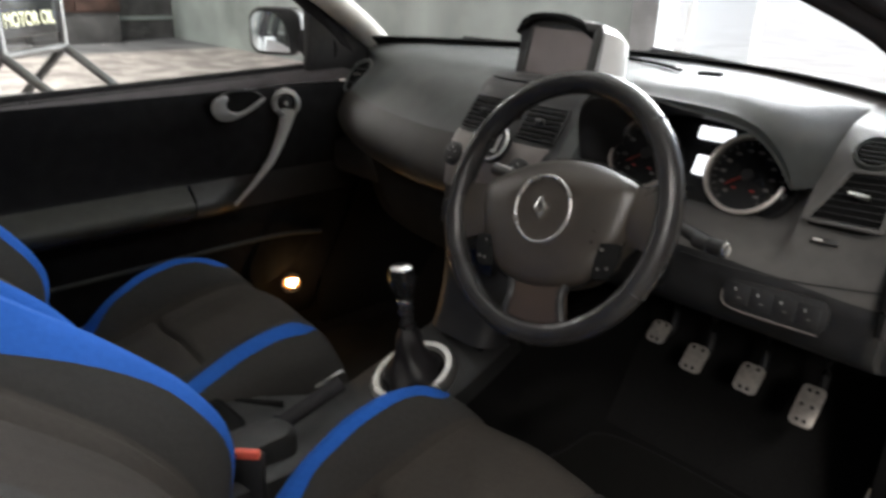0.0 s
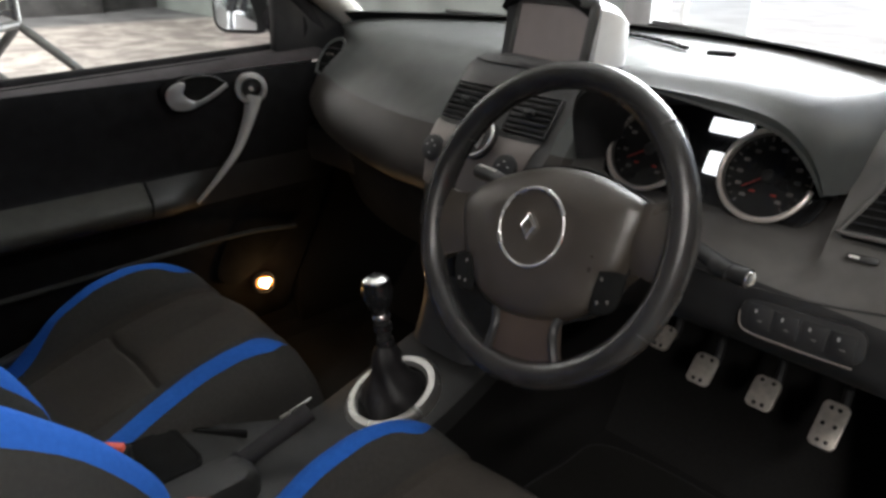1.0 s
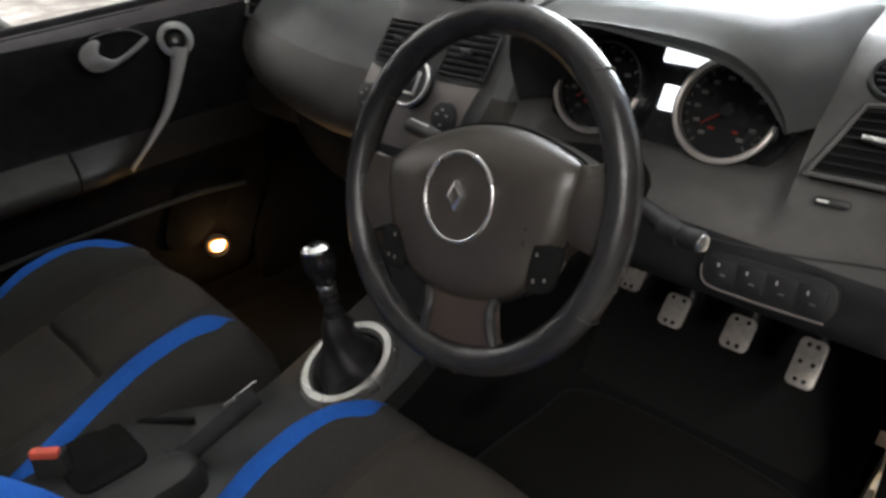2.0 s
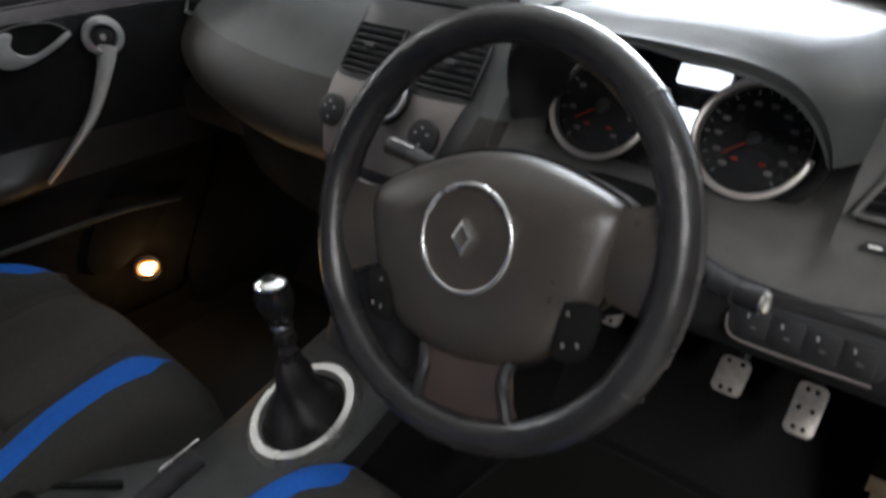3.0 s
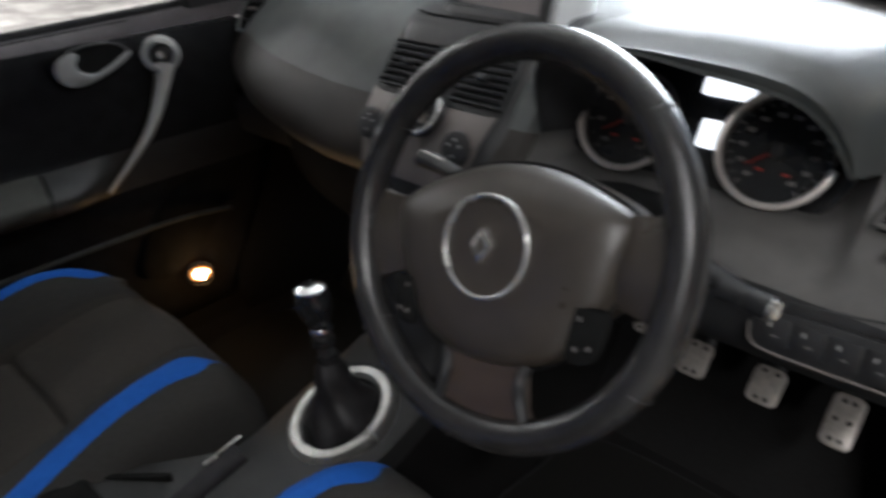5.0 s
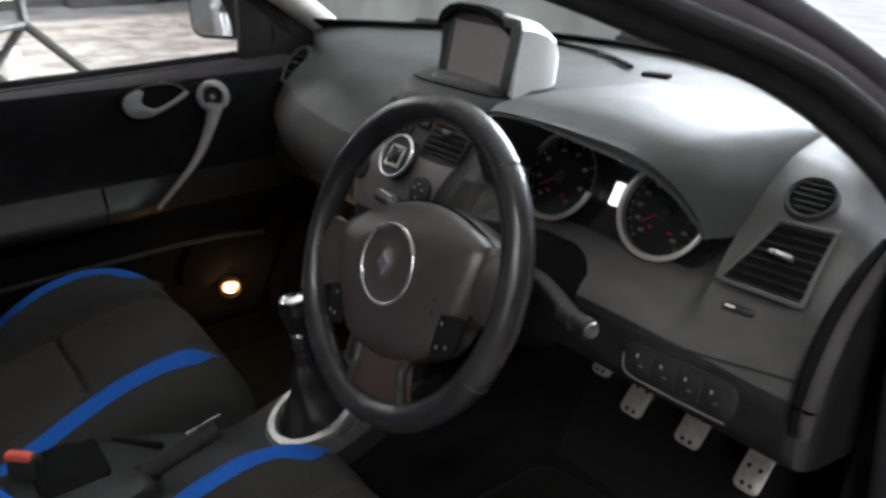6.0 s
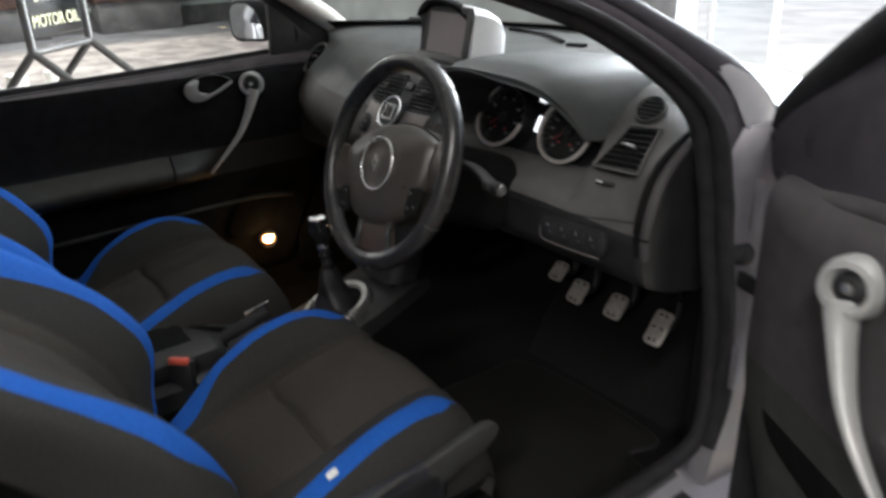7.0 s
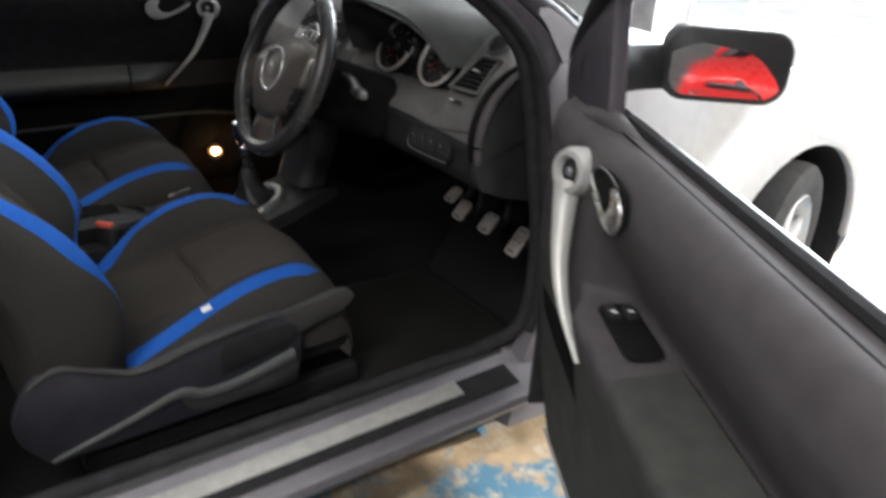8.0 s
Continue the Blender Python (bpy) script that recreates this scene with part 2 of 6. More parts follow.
def rounded(w, h, r, n=5):
    """Outline of a rectangle with round corners, about its middle."""
    pts = []
    for cx, cy, a0 in ((w / 2 - r, h / 2 - r, 0), (-w / 2 + r, h / 2 - r, 90), (-w / 2 + r, -h / 2 + r, 180), (w / 2 - r, -h / 2 + r, 270)):
        pts += [(cx + r * math.cos(radians(a0 + 90 * k / n)), cy + r * math.sin(radians(a0 + 90 * k / n))) for k in range(n + 1)]
    return pts


def smooth2d(pts, n):
    return [(v.x, v.y) for v in spline([(x, y, 0) for x, y in list(pts) + [pts[0]]], n + 1)[:-1]]


def sheet(f, nu, nv, thick=None, keep=None):
    """A surface f(u, v), u and v from 0 to 1, with an optional thickness vector; keep(i, j) picks its cells."""
    bm = bmesh.new()
    vs = [[bm.verts.new(f(i / nu, j / nv)) for j in range(nv + 1)] for i in range(nu + 1)]
    for i in range(nu):
        for j in range(nv):
            if keep is None or keep(i, j):
                bm.faces.new((vs[i][j], vs[i + 1][j], vs[i + 1][j + 1], vs[i][j + 1]))
    bmesh.ops.delete(bm, geom=[v for v in bm.verts if not v.link_faces], context="VERTS")
    if thick is not None:
        ext = bmesh.ops.extrude_face_region(bm, geom=list(bm.faces), use_keep_orig=True)
        bmesh.ops.translate(bm, vec=thick, verts=[v for v in ext["geom"] if isinstance(v, bmesh.types.BMVert)])
    return bm


def facing(p, normal, up=(0, 0, 1)):
    """A frame at p whose z is the normal and whose y points as far up as it can."""
    z = Vector(normal).normalized()
    x = Vector(up).cross(z).normalized()
    m = Matrix((x, z.cross(x), z)).transposed().to_4x4()
    return Matrix.Translation(p) @ m


def lerp(x, pts):
    """Piecewise-linear value at x of (x, value) pairs."""
    xs, ys = zip(*pts)
    return float(np.interp(x, xs, ys))


def smoothstep(t):
    t = max(0.0, min(1.0, t))
    return t * t * (3 - 2 * t)


# ---- car body ----
body = group_empty("hatchback", (0, 0, GROUND), label="silver hatchback body with the driver's door opening uncovered", category="car")


def pillar_line(s):
    return [(s * 0.76, 0.60, 1.075), (s * 0.715, 0.46, 1.17), (s * 0.66, 0.22, 1.30), (s * 0.60, -0.06, 1.42), (s * 0.55, -0.35, 1.49)]


IN = spline([(0.799, 0.376, 0.99), (0.789, 0.315, 1.10), (0.732, 0.159, 1.224), (0.671, 0.002, 1.291), (0.605, -0.14, 1.345), (0.56, -0.4, 1.43)], 40)
OUT = spline([(0.832, 0.56, 1.02), (0.806, 0.43, 1.14), (0.740, 0.27, 1.235), (0.685, 0.15, 1.305), (0.625, -0.03, 1.385), (0.575, -0.4, 1.465)], 40)
INNER = ((0.0, 0.0, 0.0, 0.0), (0.15, 0.014, -0.008, 0.006), (0.42, 0.018, -0.008, 0.010), (0.47, 0.010, -0.004, 0.006), (0.5, -0.02, 0.03, -0.01), (0.2, -0.03, 0.05, -0.02))
OUTER = ((0.48, 0.012, -0.005, 0.007), (0.53, 0.018, -0.005, 0.011), (0.70, 0.018, -0.002, 0.014), (0.86, 0.010, 0.002, 0.011), (0.97, 0.002, 0.004, 0.005), (1.0, -0.002, 0.008, 0.0), (0.95, -0.02, 0.03, -0.012), (0.5, -0.02, 0.028, -0.008))
for name, section, material, label in (("windscreen_pillar", INNER, M_PILLAR, "dark trimmed windscreen pillar"), ("pillar_skin", OUTER, M_OUTER, "dark outer face of the windscreen pillar")):
    part(name, loft([[a.lerp(b, f) + Vector((dx, dy, dz)) for f, dx, dy, dz in section] for a, b in zip(IN, OUT)]), material, body, label, 60)
# painted flange where the wing runs up beside the pillar
fade = [smoothstep((13.5 - i) / 9) for i in range(14)]
part("wing_flange", loft([[a.lerp(b, 0.66 + (f - 0.66) * (0.05 + 0.95 * w)) + Vector((dx * w + 0.014 * (1 - w) - 0.012 * (1 - w) ** 4, dy * w, dz * w + 0.008 * (1 - w) - 0.010 * (1 - w) ** 4)) for f, dx, dy, dz in ((0.40, 0.022, -0.012, 0.012), (0.52, 0.027, -0.009, 0.016), (0.74, 0.026, -0.003, 0.018), (0.80, 0.014, 0.004, 0.010), (0.74, 0.0, 0.02, 0.0), (0.44, 0.0, 0.01, 0.0))] for a, b, w in zip(IN, OUT, fade)]), M_FLANGE, body, "silver painted flange beside the pillar", 60)
for s in (-1, 1):
    if s < 0:
        part("windscreen_pillar", tube(pillar_line(s), [0.05, 0.045, 0.045, 0.05], 14, 28, 0.7), M_HEADLINER, body, "cream-trimmed windscreen pillar")
    # sill: a bent plate along the opening
    prof = [(0.70, 0.24), (0.755, 0.27), (0.785, 0.385), (0.795, 0.402), (0.820, 0.402), (0.846, 0.377), (0.898, 0.366), (0.914, 0.347), (0.930, 0.341), (0.937, 0.328), (0.925, 0.308), (0.86, 0.245), (0.80, 0.18), (0.70, 0.20)]
    part("sill", loft([[(s * x, y, z) for x, z in prof] for y in (-1.3, -0.6, 0.0, 0.36, 0.5)]), M_SILVER_SHADE if s > 0 else M_CARPET, body, "silver painted door sill" if s > 0 else "carpet-covered inner sill")
    part("sill_trim", loft([[(s * x, y, z) for x, z in [(0.70, 0.246), (0.75, 0.28), (0.778, 0.39), (0.795, 0.409), (0.815, 0.409), (0.831, 0.397), (0.80, 0.40), (0.785, 0.38), (0.76, 0.27), (0.70, 0.24)]] for y in (-1.3, 0.0, 0.33 if s > 0 else 0.62)]), M_BLACK if s > 0 else M_CARPET, body, "black plastic sill trim" if s > 0 else "carpeted sill edge")

# kick plates on the sill
part("sill_plate", box((0.866, -0.235, 0.3748), (0.038, 0.83, 0.006), 0.002, pose(0, 0, 0, 0, 13, 0)), M_KICK, body, "pale brushed metal kick plate")
part("sill_mat_strip", box((0.878, -0.165, 0.3710), (0.060, 0.97, 0.004), 0.001, pose(0, 0, 0, 0, 13, 0)), M_RUBBER, body, "black ribbed kick strip")

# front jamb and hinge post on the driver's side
part("hinge_post", loft([[(x0, y0 + 0.04, z), (x0, y0, z), (x0 + 0.035, y0 + 0.012, z), (0.87, y0 + 0.05, z), (0.885, 0.52, z), (0.80, 0.54, z)] for x0, y0, z in ((0.83, 0.33, 0.20), (0.83, 0.36, 0.40), (0.824, 0.408, 0.5), (0.815, 0.408, 0.7), (0.80, 0.385, 0.86), (0.79, 0.365, 0.97), (0.79, 0.40, 1.06))]), M_SILVER_SHADE, body, "silver painted hinge post")
seal = [(0.803, -1.2, 0.415), (0.803, -0.4, 0.412), (0.806, 0.16, 0.41), (0.814, 0.29, 0.418), (0.828, 0.375, 0.455), (0.824, 0.405, 0.55), (0.815, 0.405, 0.70), (0.802, 0.385, 0.85), (0.796, 0.367, 0.96), (0.787, 0.310, 1.10), (0.730, 0.154, 1.224), (0.669, -0.003, 1.291), (0.603, -0.145, 1.345), (0.56, -0.4, 1.43)]
part("door_seal", tube(seal, 0.016, 12, 90, 1.0), M_RUBBER, body, "black rubber door seal")
part("seal_flange", tube([(x + 0.026, y + 0.006, z + (0.004 if z > 0.9 else -0.003)) for x, y, z in seal[4:]], [0.014, 0.020, 0.022, 0.018, 0.014, 0.012, 0.012], 12, 90, 0.7), M_RUBBER, body, "black rubber lip outside the seal")
part("bolt", lathe([(0, 0.010), (0.008, 0.010), (0.011, 0.005), (0.013, 0)], 6, facing((0.836, 0.412, 0.939), (0.45, -0.9, 0))), M_CHROME, body)
part("bump_stop", lathe([(0, 0.024), (0.010, 0.022), (0.017, 0.014), (0.019, 0.004), (0.024, 0.0)], 24, facing((0.845, 0.414, 0.838), (0.45, -0.9, 0))), M_RUBBER, body, "black rubber bump stop")
part("hinge_plate", box((0.85, 0.425, 0.93), (0.012, 0.05, 0.09), 0.003, pose(0, 0, 0, 0, 0, 45)), M_SILVER_SHADE, body)
part("hinge_plate", box((0.85, 0.425, 0.62), (0.012, 0.05, 0.09), 0.003, pose(0, 0, 0, 0, 0, 45)), M_SILVER_SHADE, body)
part("door_check_strap", box((0.90, 0.385, 0.80), (0.09, 0.012, 0.03), 0.004, pose(0, 0, 0, 0, 0, -20)), M_BLACK, body)

# windscreen and roof
def screen(u, v):
    x = (2 * u - 1) * (0.70 - 0.14 * v)
    yb = 0.93 - 0.36 * (x / 0.68) ** 2
    return (x, yb + (-0.12 - yb) * v + 0.10 * (x / 0.6) ** 2 * v * 0, 1.10 + 0.36 * v - 0.03 * v * (x / 0.6) ** 2 * v)


ws = part("windscreen", sheet(screen, 24, 14), M_GLASS, body, "clear windscreen")
ws.visible_shadow = False
part("screen_band", sheet(lambda u, v: Vector(screen(u, v * 0.075 - 0.012)) + Vector((0, -0.006, -0.004)), 30, 2, (0, 0.003, 0.003)), M_GLOSS, body, "black lower edge of the windscreen")
part("roof", sheet(lambda u, v: ((2 * u - 1) * 0.60, -0.12 - 1.45 * v, 1.455 + 0.05 * math.sin(math.pi * min(1, v + 0.2)) - 0.06 * (2 * u - 1) ** 4), 16, 12, (0, 0, 0.03)), M_HEADLINER, body, "cream cloth headliner under the roof")
part("roof_skin", sheet(lambda u, v: ((2 * u - 1) * 0.63, -0.10 - 1.50 * v, 1.496 + 0.05 * math.sin(math.pi * min(1, v + 0.2)) - 0.07 * (2 * u - 1) ** 4), 16, 12, (0, 0, 0.012)), M_SILVER, body, "silver painted roof")
part("rear_bulkhead", box((0, -1.72, 0.62), (1.40, 0.05, 0.78), 0.02), M_DASH_LOW, body, "dark back of the load space")
part("tailgate", loft([[(s * w, y, z) for s in (-1, -0.6, 0, 0.6, 1)] for w, y, z in ((0.74, -1.93, 0.28), (0.80, -1.98, 0.45), (0.80, -1.96, 0.80), (0.74, -1.90, 1.02))], closed=False), M_SILVER, body, "silver tailgate")
part("rear_window", sheet(lambda u, v: ((2 * u - 1) * (0.70 - 0.12 * v), -1.90 + 0.32 * v, 1.02 + 0.45 * v), 8, 6), M_GLASS_T, body, "rear window")
part("nose", loft([[(x * w, y - 0.16 * x * x, z) for x in (-1, -0.7, -0.35, 0, 0.35, 0.7, 1)] for w, y, z in ((0.80, 2.14, 0.26), (0.80, 2.24, 0.42), (0.80, 2.22, 0.58), (0.72, 2.12, 0.72))], closed=False), M_SILVER, body, "silver front bumper")
part("floor_pan", box((0, -0.4, 0.215), (1.42, 2.4, 0.05), 0.0), M_CARPET, body, "black carpeted floor")
part("firewall", box((0, 0.86, 0.60), (1.5, 0.05, 0.72), 0.02), M_CARPET, body, "carpeted bulkhead")
part("toe_board", box((0.0, 0.74, 0.36), (1.40, 0.035, 0.40), 0.01, pose(0, 0, 0, -40, 0, 0)), M_CARPET, body, "sloping carpeted toe board")
for s in (-1, 1):
    part("kick_panel", box((0.772, 0.655, 0.58), (0.04, 0.40, 0.76), 0.01) if s > 0 else box((-0.755, 0.60, 0.58), (0.04, 0.50, 0.76), 0.01), M_CARPET, body, "black footwell side panel")


# bonnet, wings and front wheel
def bonnet(u, v):
    x = (2 * u - 1) * (0.80 - 0.12 * v)
    return (x, 0.86 - 0.16 * (x / 0.7) ** 2 + v * (1.28 - 0.25 * (x / 0.7) ** 2), 1.045 - 0.10 * v - 0.22 * v**3 - 0.045 * (x / 0.7) ** 2)


part("bonnet", sheet(bonnet, 20, 16, (0, 0, -0.02)), M_SILVER, body, "silver bonnet")


def scuttle(u, v):
    x = (2 * u - 1) * 0.71
    y0, y1 = 0.925 - 0.36 * (x / 0.68) ** 2, 0.875 - 0.16 * (x / 0.7) ** 2 + 0.03 * (abs(x) / 0.71) ** 4
    return (x, y0 + (max(y1, y0 + 0.03) - y0) * v, 1.092 + (1.035 - 0.045 * (x / 0.7) ** 2 - 1.092) * min(1.0, v * 1.3))


part("scuttle", sheet(scuttle, 30, 5, (0, 0, -0.012)), M_BLACK, body, "black plastic scuttle below the windscreen")
AX, HUB = 1.44, GROUND + 0.312
for s in (-1, 1):
    arch = [(AX + 0.375 * math.cos(radians(a)), HUB + 0.375 * math.sin(radians(a))) for a in range(172, -1, -9)]
    top = [(2.12, HUB + 0.05), (2.16, 0.62), (2.05, 0.78), (1.7, 0.925), (1.3, 0.98), (0.9, 1.01), (0.62, 1.025), (0.50, 1.02)]
    low = [(0.50, 0.22), (1.03, 0.22)]
    outline = low + arch + top
    wing = slab([(y, z) for y, z in outline], 0.03, Matrix(((0, 0, s, s * 0.85), (1, 0, 0, 0), (0, 1, 0, 0), (0, 0, 0, 1))), 0.01)
    for v in wing.verts:
        k = max(0, (v.co.z - 0.75) / 0.25)
        v.co.x -= s * 0.075 * k * k
        v.co.x -= s * 0.10 * max(0, (v.co.y - 1.75) / 0.4) ** 2
    part("wing", wing, M_SILVER, body, "silver front wing")
    part("wheel_arch_liner", lathe([(0.38, 0), (0.385, 0.25), (0.30, 0.26), (0, 0.26)], 40, facing((s * 0.86, AX, HUB), (-s, 0, 0))), M_BLACK, body)


def road_wheel(name, m, group):
    w = group_empty(name, m=m, label="alloy road wheel with a low black tyre", category="wheel", group=group)
    part("tyre", lathe([(0.215, -0.09), (0.25, -0.1), (0.29, -0.098), (0.307, -0.085), (0.312, -0.06), (0.312, 0.06), (0.307, 0.085), (0.29, 0.098), (0.25, 0.1), (0.215, 0.09)], 56, m), M_TYRE, w)
    part("rim", lathe([(0.214, -0.09), (0.222, 0.085), (0.212, 0.092), (0.205, 0.08), (0.195, 0.0), (0.19, -0.08)], 56, m), M_RIM, w)
    for k in range(5):
        a = 72 * k + 18
        part("spoke", slab([(0.03, -0.035), (0.12, -0.022), (0.20, -0.034), (0.20, 0.034), (0.12, 0.022), (0.03, 0.035)], 0.03, m @ pose(0, 0, 0.045, 0, 0, a), 0.008), M_RIM, w)
    part("hub", lathe([(0, 0.085), (0.03, 0.083), (0.045, 0.07), (0.05, 0.04), (0.05, 0.0)], 30, m), M_RIM, w)
    part("brake_disc", lathe([(0, 0.0), (0.13, 0.0), (0.13, -0.02), (0, -0.02)], 36, m), M_ALU, w)
    return w


# rear quarters behind the doors
RY_ = -1.24
for s in (-1, 1):
    arch = [(RY_ + 0.37 * math.cos(radians(a)), HUB + 0.37 * math.sin(radians(a))) for a in range(24, 181, 12)]
    quarter = slab([(-0.86, 1.03), (-0.86, HUB + 0.16)] + arch + [(-1.93, HUB), (-1.97, 0.62), (-1.90, 1.03)], 0.03, Matrix(((0, 0, s, s * 0.83), (1, 0, 0, 0), (0, 1, 0, 0), (0, 0, 0, 1))), 0.008)
    part("rear_quarter", quarter, M_SILVER, body, "silver rear quarter panel")
    part("centre_pillar", tube([(s * 0.83, -0.90, 1.02), (s * 0.75, -0.93, 1.22), (s * 0.63, -0.95, 1.46)], [0.05, 0.042, 0.04], 12, 12, 0.7), M_RUBBER, body, "black centre pillar")
    part("rear_pillar", tube([(s * 0.80, -1.84, 1.02), (s * 0.72, -1.70, 1.24), (s * 0.62, -1.52, 1.46)], [0.09, 0.075, 0.07], 12, 12, 0.6), M_SILVER, body, "silver rear pillar")
    part("quarter_window", sheet(lambda u, v: (s * (0.835 - 0.20 * v), -0.92 - (0.88 - 0.30 * v) * u, 1.02 + 0.43 * v), 6, 5), M_GLASS_T, body, "rear side window")
    road_wheel("road_wheel", facing((s * 0.755, RY_, HUB), (s, 0, 0)), "wheels of the silver car")
STEER = 14.0
road_wheel("road_wheel", facing((0.785, AX - 0.012, HUB), (math.cos(radians(STEER)), math.sin(radians(STEER)), 0)), "wheels of the silver car")
road_wheel("road_wheel", facing((-0.765, AX, HUB), (-math.cos(radians(STEER)), -math.sin(radians(STEER)), 0)), "wheels of the silver car")

# wiper arms
for x0, x1 in ((0.50, -0.08), (-0.05, -0.55)):
    wp = group_empty("wiper", (x0, 0.9, 1.08), label="black wiper resting at the foot of the windscreen", category="wiper", group="wipers")
    pts = [(x0 + (x1 - x0) * k / 4, 0.965 - 0.36 * ((x0 + (x1 - x0) * k / 4) / 0.68) ** 2, 1.078 + 0.010 * k) for k in range(5)]
    part("arm", tube(pts, [0.012, 0.009, 0.006], 8, 16), M_BLACK, wp)
    part("blade", tube([(p[0], p[1] - 0.015, p[2] - 0.006) for p in pts], [0.006, 0.006], 6, 16), M_RUBBER, wp)

# ---- dashboard ----
dash = group_empty("dashboard", (0, 0.5, 0.8), label="grey soft-plastic dashboard with a curved top", category="dashboard")


def dash_point(x, j, extra=0.0):
    back = 0.16 * min(1.2, abs(x) / 0.70) ** 3
    edge = 0.93 - 0.36 * (x / 0.68) ** 2
    a = [(edge - 0.012, 1.108), (max(0.60 + back * 0.1, min(0.72, edge - 0.06)), 1.104), (0.50 + back * 0.4, 1.098), (0.42 + back * 0.6, 1.082), (0.35 + back, 1.05), (0.285 + back, 0.995), (0.242 + back, 0.935), (0.240 + back, 0.90), (0.262 + back, 0.878), (0.33 + back, 0.868), (0.52, 0.86)]
    b = [(edge - 0.012, 1.108), (max(0.58, min(0.70, edge - 0.06)), 1.104), (0.52, 1.095), (0.46, 1.09), (0.44, 1.06), (0.41, 0.950), (0.305, 0.937), (0.245, 0.90), (0.25, 0.84), (0.29, 0.775), (0.42, 0.735)]
    c = [(edge - 0.012, 1.105), (max(0.56, min(0.68, edge - 0.03)), 1.10), (0.48, 1.092), (0.43, 1.082), (0.372, 1.05), (0.318, 0.985), (0.280, 0.93), (0.264, 0.88), (0.264, 0.84), (0.29, 0.775), (0.42, 0.735)]
    sag = lerp(x, [(-0.62, 0.0), (-0.4, -0.016), (-0.2, -0.032), (0.0, -0.032)])
    a = a[:5] + [(y, z + sag * k) for (y, z), k in zip(a[5:], (0.45, 0.8, 1, 1, 1, 1))]
    wb = max(0.0, min(1, (x - 0.20) / 0.04)) * max(0.0, min(1, (0.604 - x) / 0.02))
    wc = max(0.0, min(1, (x - 0.584) / 0.02))
    if j == 5:
        wb = max(0.0, min(1, (x - 0.20) / 0.04)) * max(0.0, min(1, (0.604 - x) / 0.064))
        wc = max(0.0, min(1, (x - 0.54) / 0.064))
    if j >= 7:
        wb = max(0.0, min(1, (x - 0.20) / 0.04)) * max(0.0, min(1, (0.70 - x) / 0.18))
        wc = max(0.0, min(1, (x - 0.52) / 0.18))
    wa = 1 - max(wb, wc) if x < 0.3 else 0.0
    t = wa + wb + wc
    y = (a[j][0] * wa + b[j][0] * wb + c[j][0] * wc) / t
    z = (a[j][1] * wa + b[j][1] * wb + c[j][1] * wc) / t
    if x > 0.60:
        z = min(z, lerp(x, [(0.60, 1.2), (0.632, 1.104), (0.64, 1.096), (0.68, 1.080), (0.71, 1.061), (0.74, 1.036)]) - (0.004 if j < 4 else 0.010 if j == 4 else 0))
        y -= (0.0, 0.0, 0.0, 0.0, 0.01, 0.034, 0.010, 0.0, 0.0, 0.0, 0.0)[j] * max(0.0, min(1, (x - 0.685) / 0.055))
    return (x, y, z)


DASH_X = [-0.745, -0.73, -0.70, -0.66, -0.60, -0.5, -0.4, -0.3, -0.2, -0.12, -0.05, 0.02, 0.09, 0.15, 0.195, 0.205, 0.22, 0.24, 0.30, 0.38, 0.46, 0.54, 0.575, 0.584, 0.590, 0.597, 0.604, 0.618, 0.64, 0.66, 0.675, 0.69, 0.705, 0.72, 0.732, 0.742, 0.750, 0.753]


def dash_ring(x):
    shrink = 0.02 if x < -0.74 else 0.007 if x == 0.750 else 0.032 if x == 0.753 else 0.0
    return [Vector(p) + Vector((0, shrink, -shrink * 0.4)) for p in spline([dash_point(x, j) for j in range(11)], 56)]


def dash_y(x, z):
    """Depth of the dashboard's face at a height."""
    low = sorted(((p.z, p.y) for p in dash_ring(x)[28:50]))
    return lerp(z, low)


left_x, right_x = [x for x in DASH_X if x <= 0.205], [x for x in DASH_X if x >= 0.205]
part("dash_top", loft([dash_ring(x)[:29] for x in left_x], closed=False), M_DASH, dash, "grey grained upper moulding")
part("dash_face", loft([dash_ring(x)[28:] for x in left_x], closed=False), M_DASH_FACE, dash, "brown-grey lower moulding over the glovebox")
part("driver_dash_top", loft([dash_ring(x)[:40] for x in right_x], closed=False), M_DASH_LIT, dash, "grey grained driver's side moulding")
part("knee_panel", loft([dash_ring(x)[39:] for x in right_x], closed=False), M_BLACK, dash, "black lower panel under the wheel")
for xx in (-0.745, 0.753):
    part("dash_end", loft([[Vector((xx, p.y, p.z)) for p in dash_ring(xx)], [Vector((xx, 0.60, 0.95)) for p in dash_ring(xx)]], closed=False), M_BLACK, dash)

# lid is coloured near-black for the shade under the dashboard
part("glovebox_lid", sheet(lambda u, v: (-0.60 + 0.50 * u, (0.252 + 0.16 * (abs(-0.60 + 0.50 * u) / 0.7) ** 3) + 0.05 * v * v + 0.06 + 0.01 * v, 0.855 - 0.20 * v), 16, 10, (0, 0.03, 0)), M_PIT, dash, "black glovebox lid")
part("under_dash", box((0.0, 0.58, 0.80), (1.44, 0.40, 0.10), 0.03), M_BLACK, dash, "black underside of the dashboard")

# tapering vent at the driver's end
VC = [Vector(p) for p in ((0.618, 0.293, 0.968), (0.716, 0.290, 0.973), (0.712, 0.351, 1.040), (0.647, 0.352, 1.034))]
VN = (VC[1] - VC[0]).cross(VC[3] - VC[0]).normalized()


def vent_at(u, v, out):
    return VC[0].lerp(VC[1], u).lerp(VC[3].lerp(VC[2], u), v) + VN * out


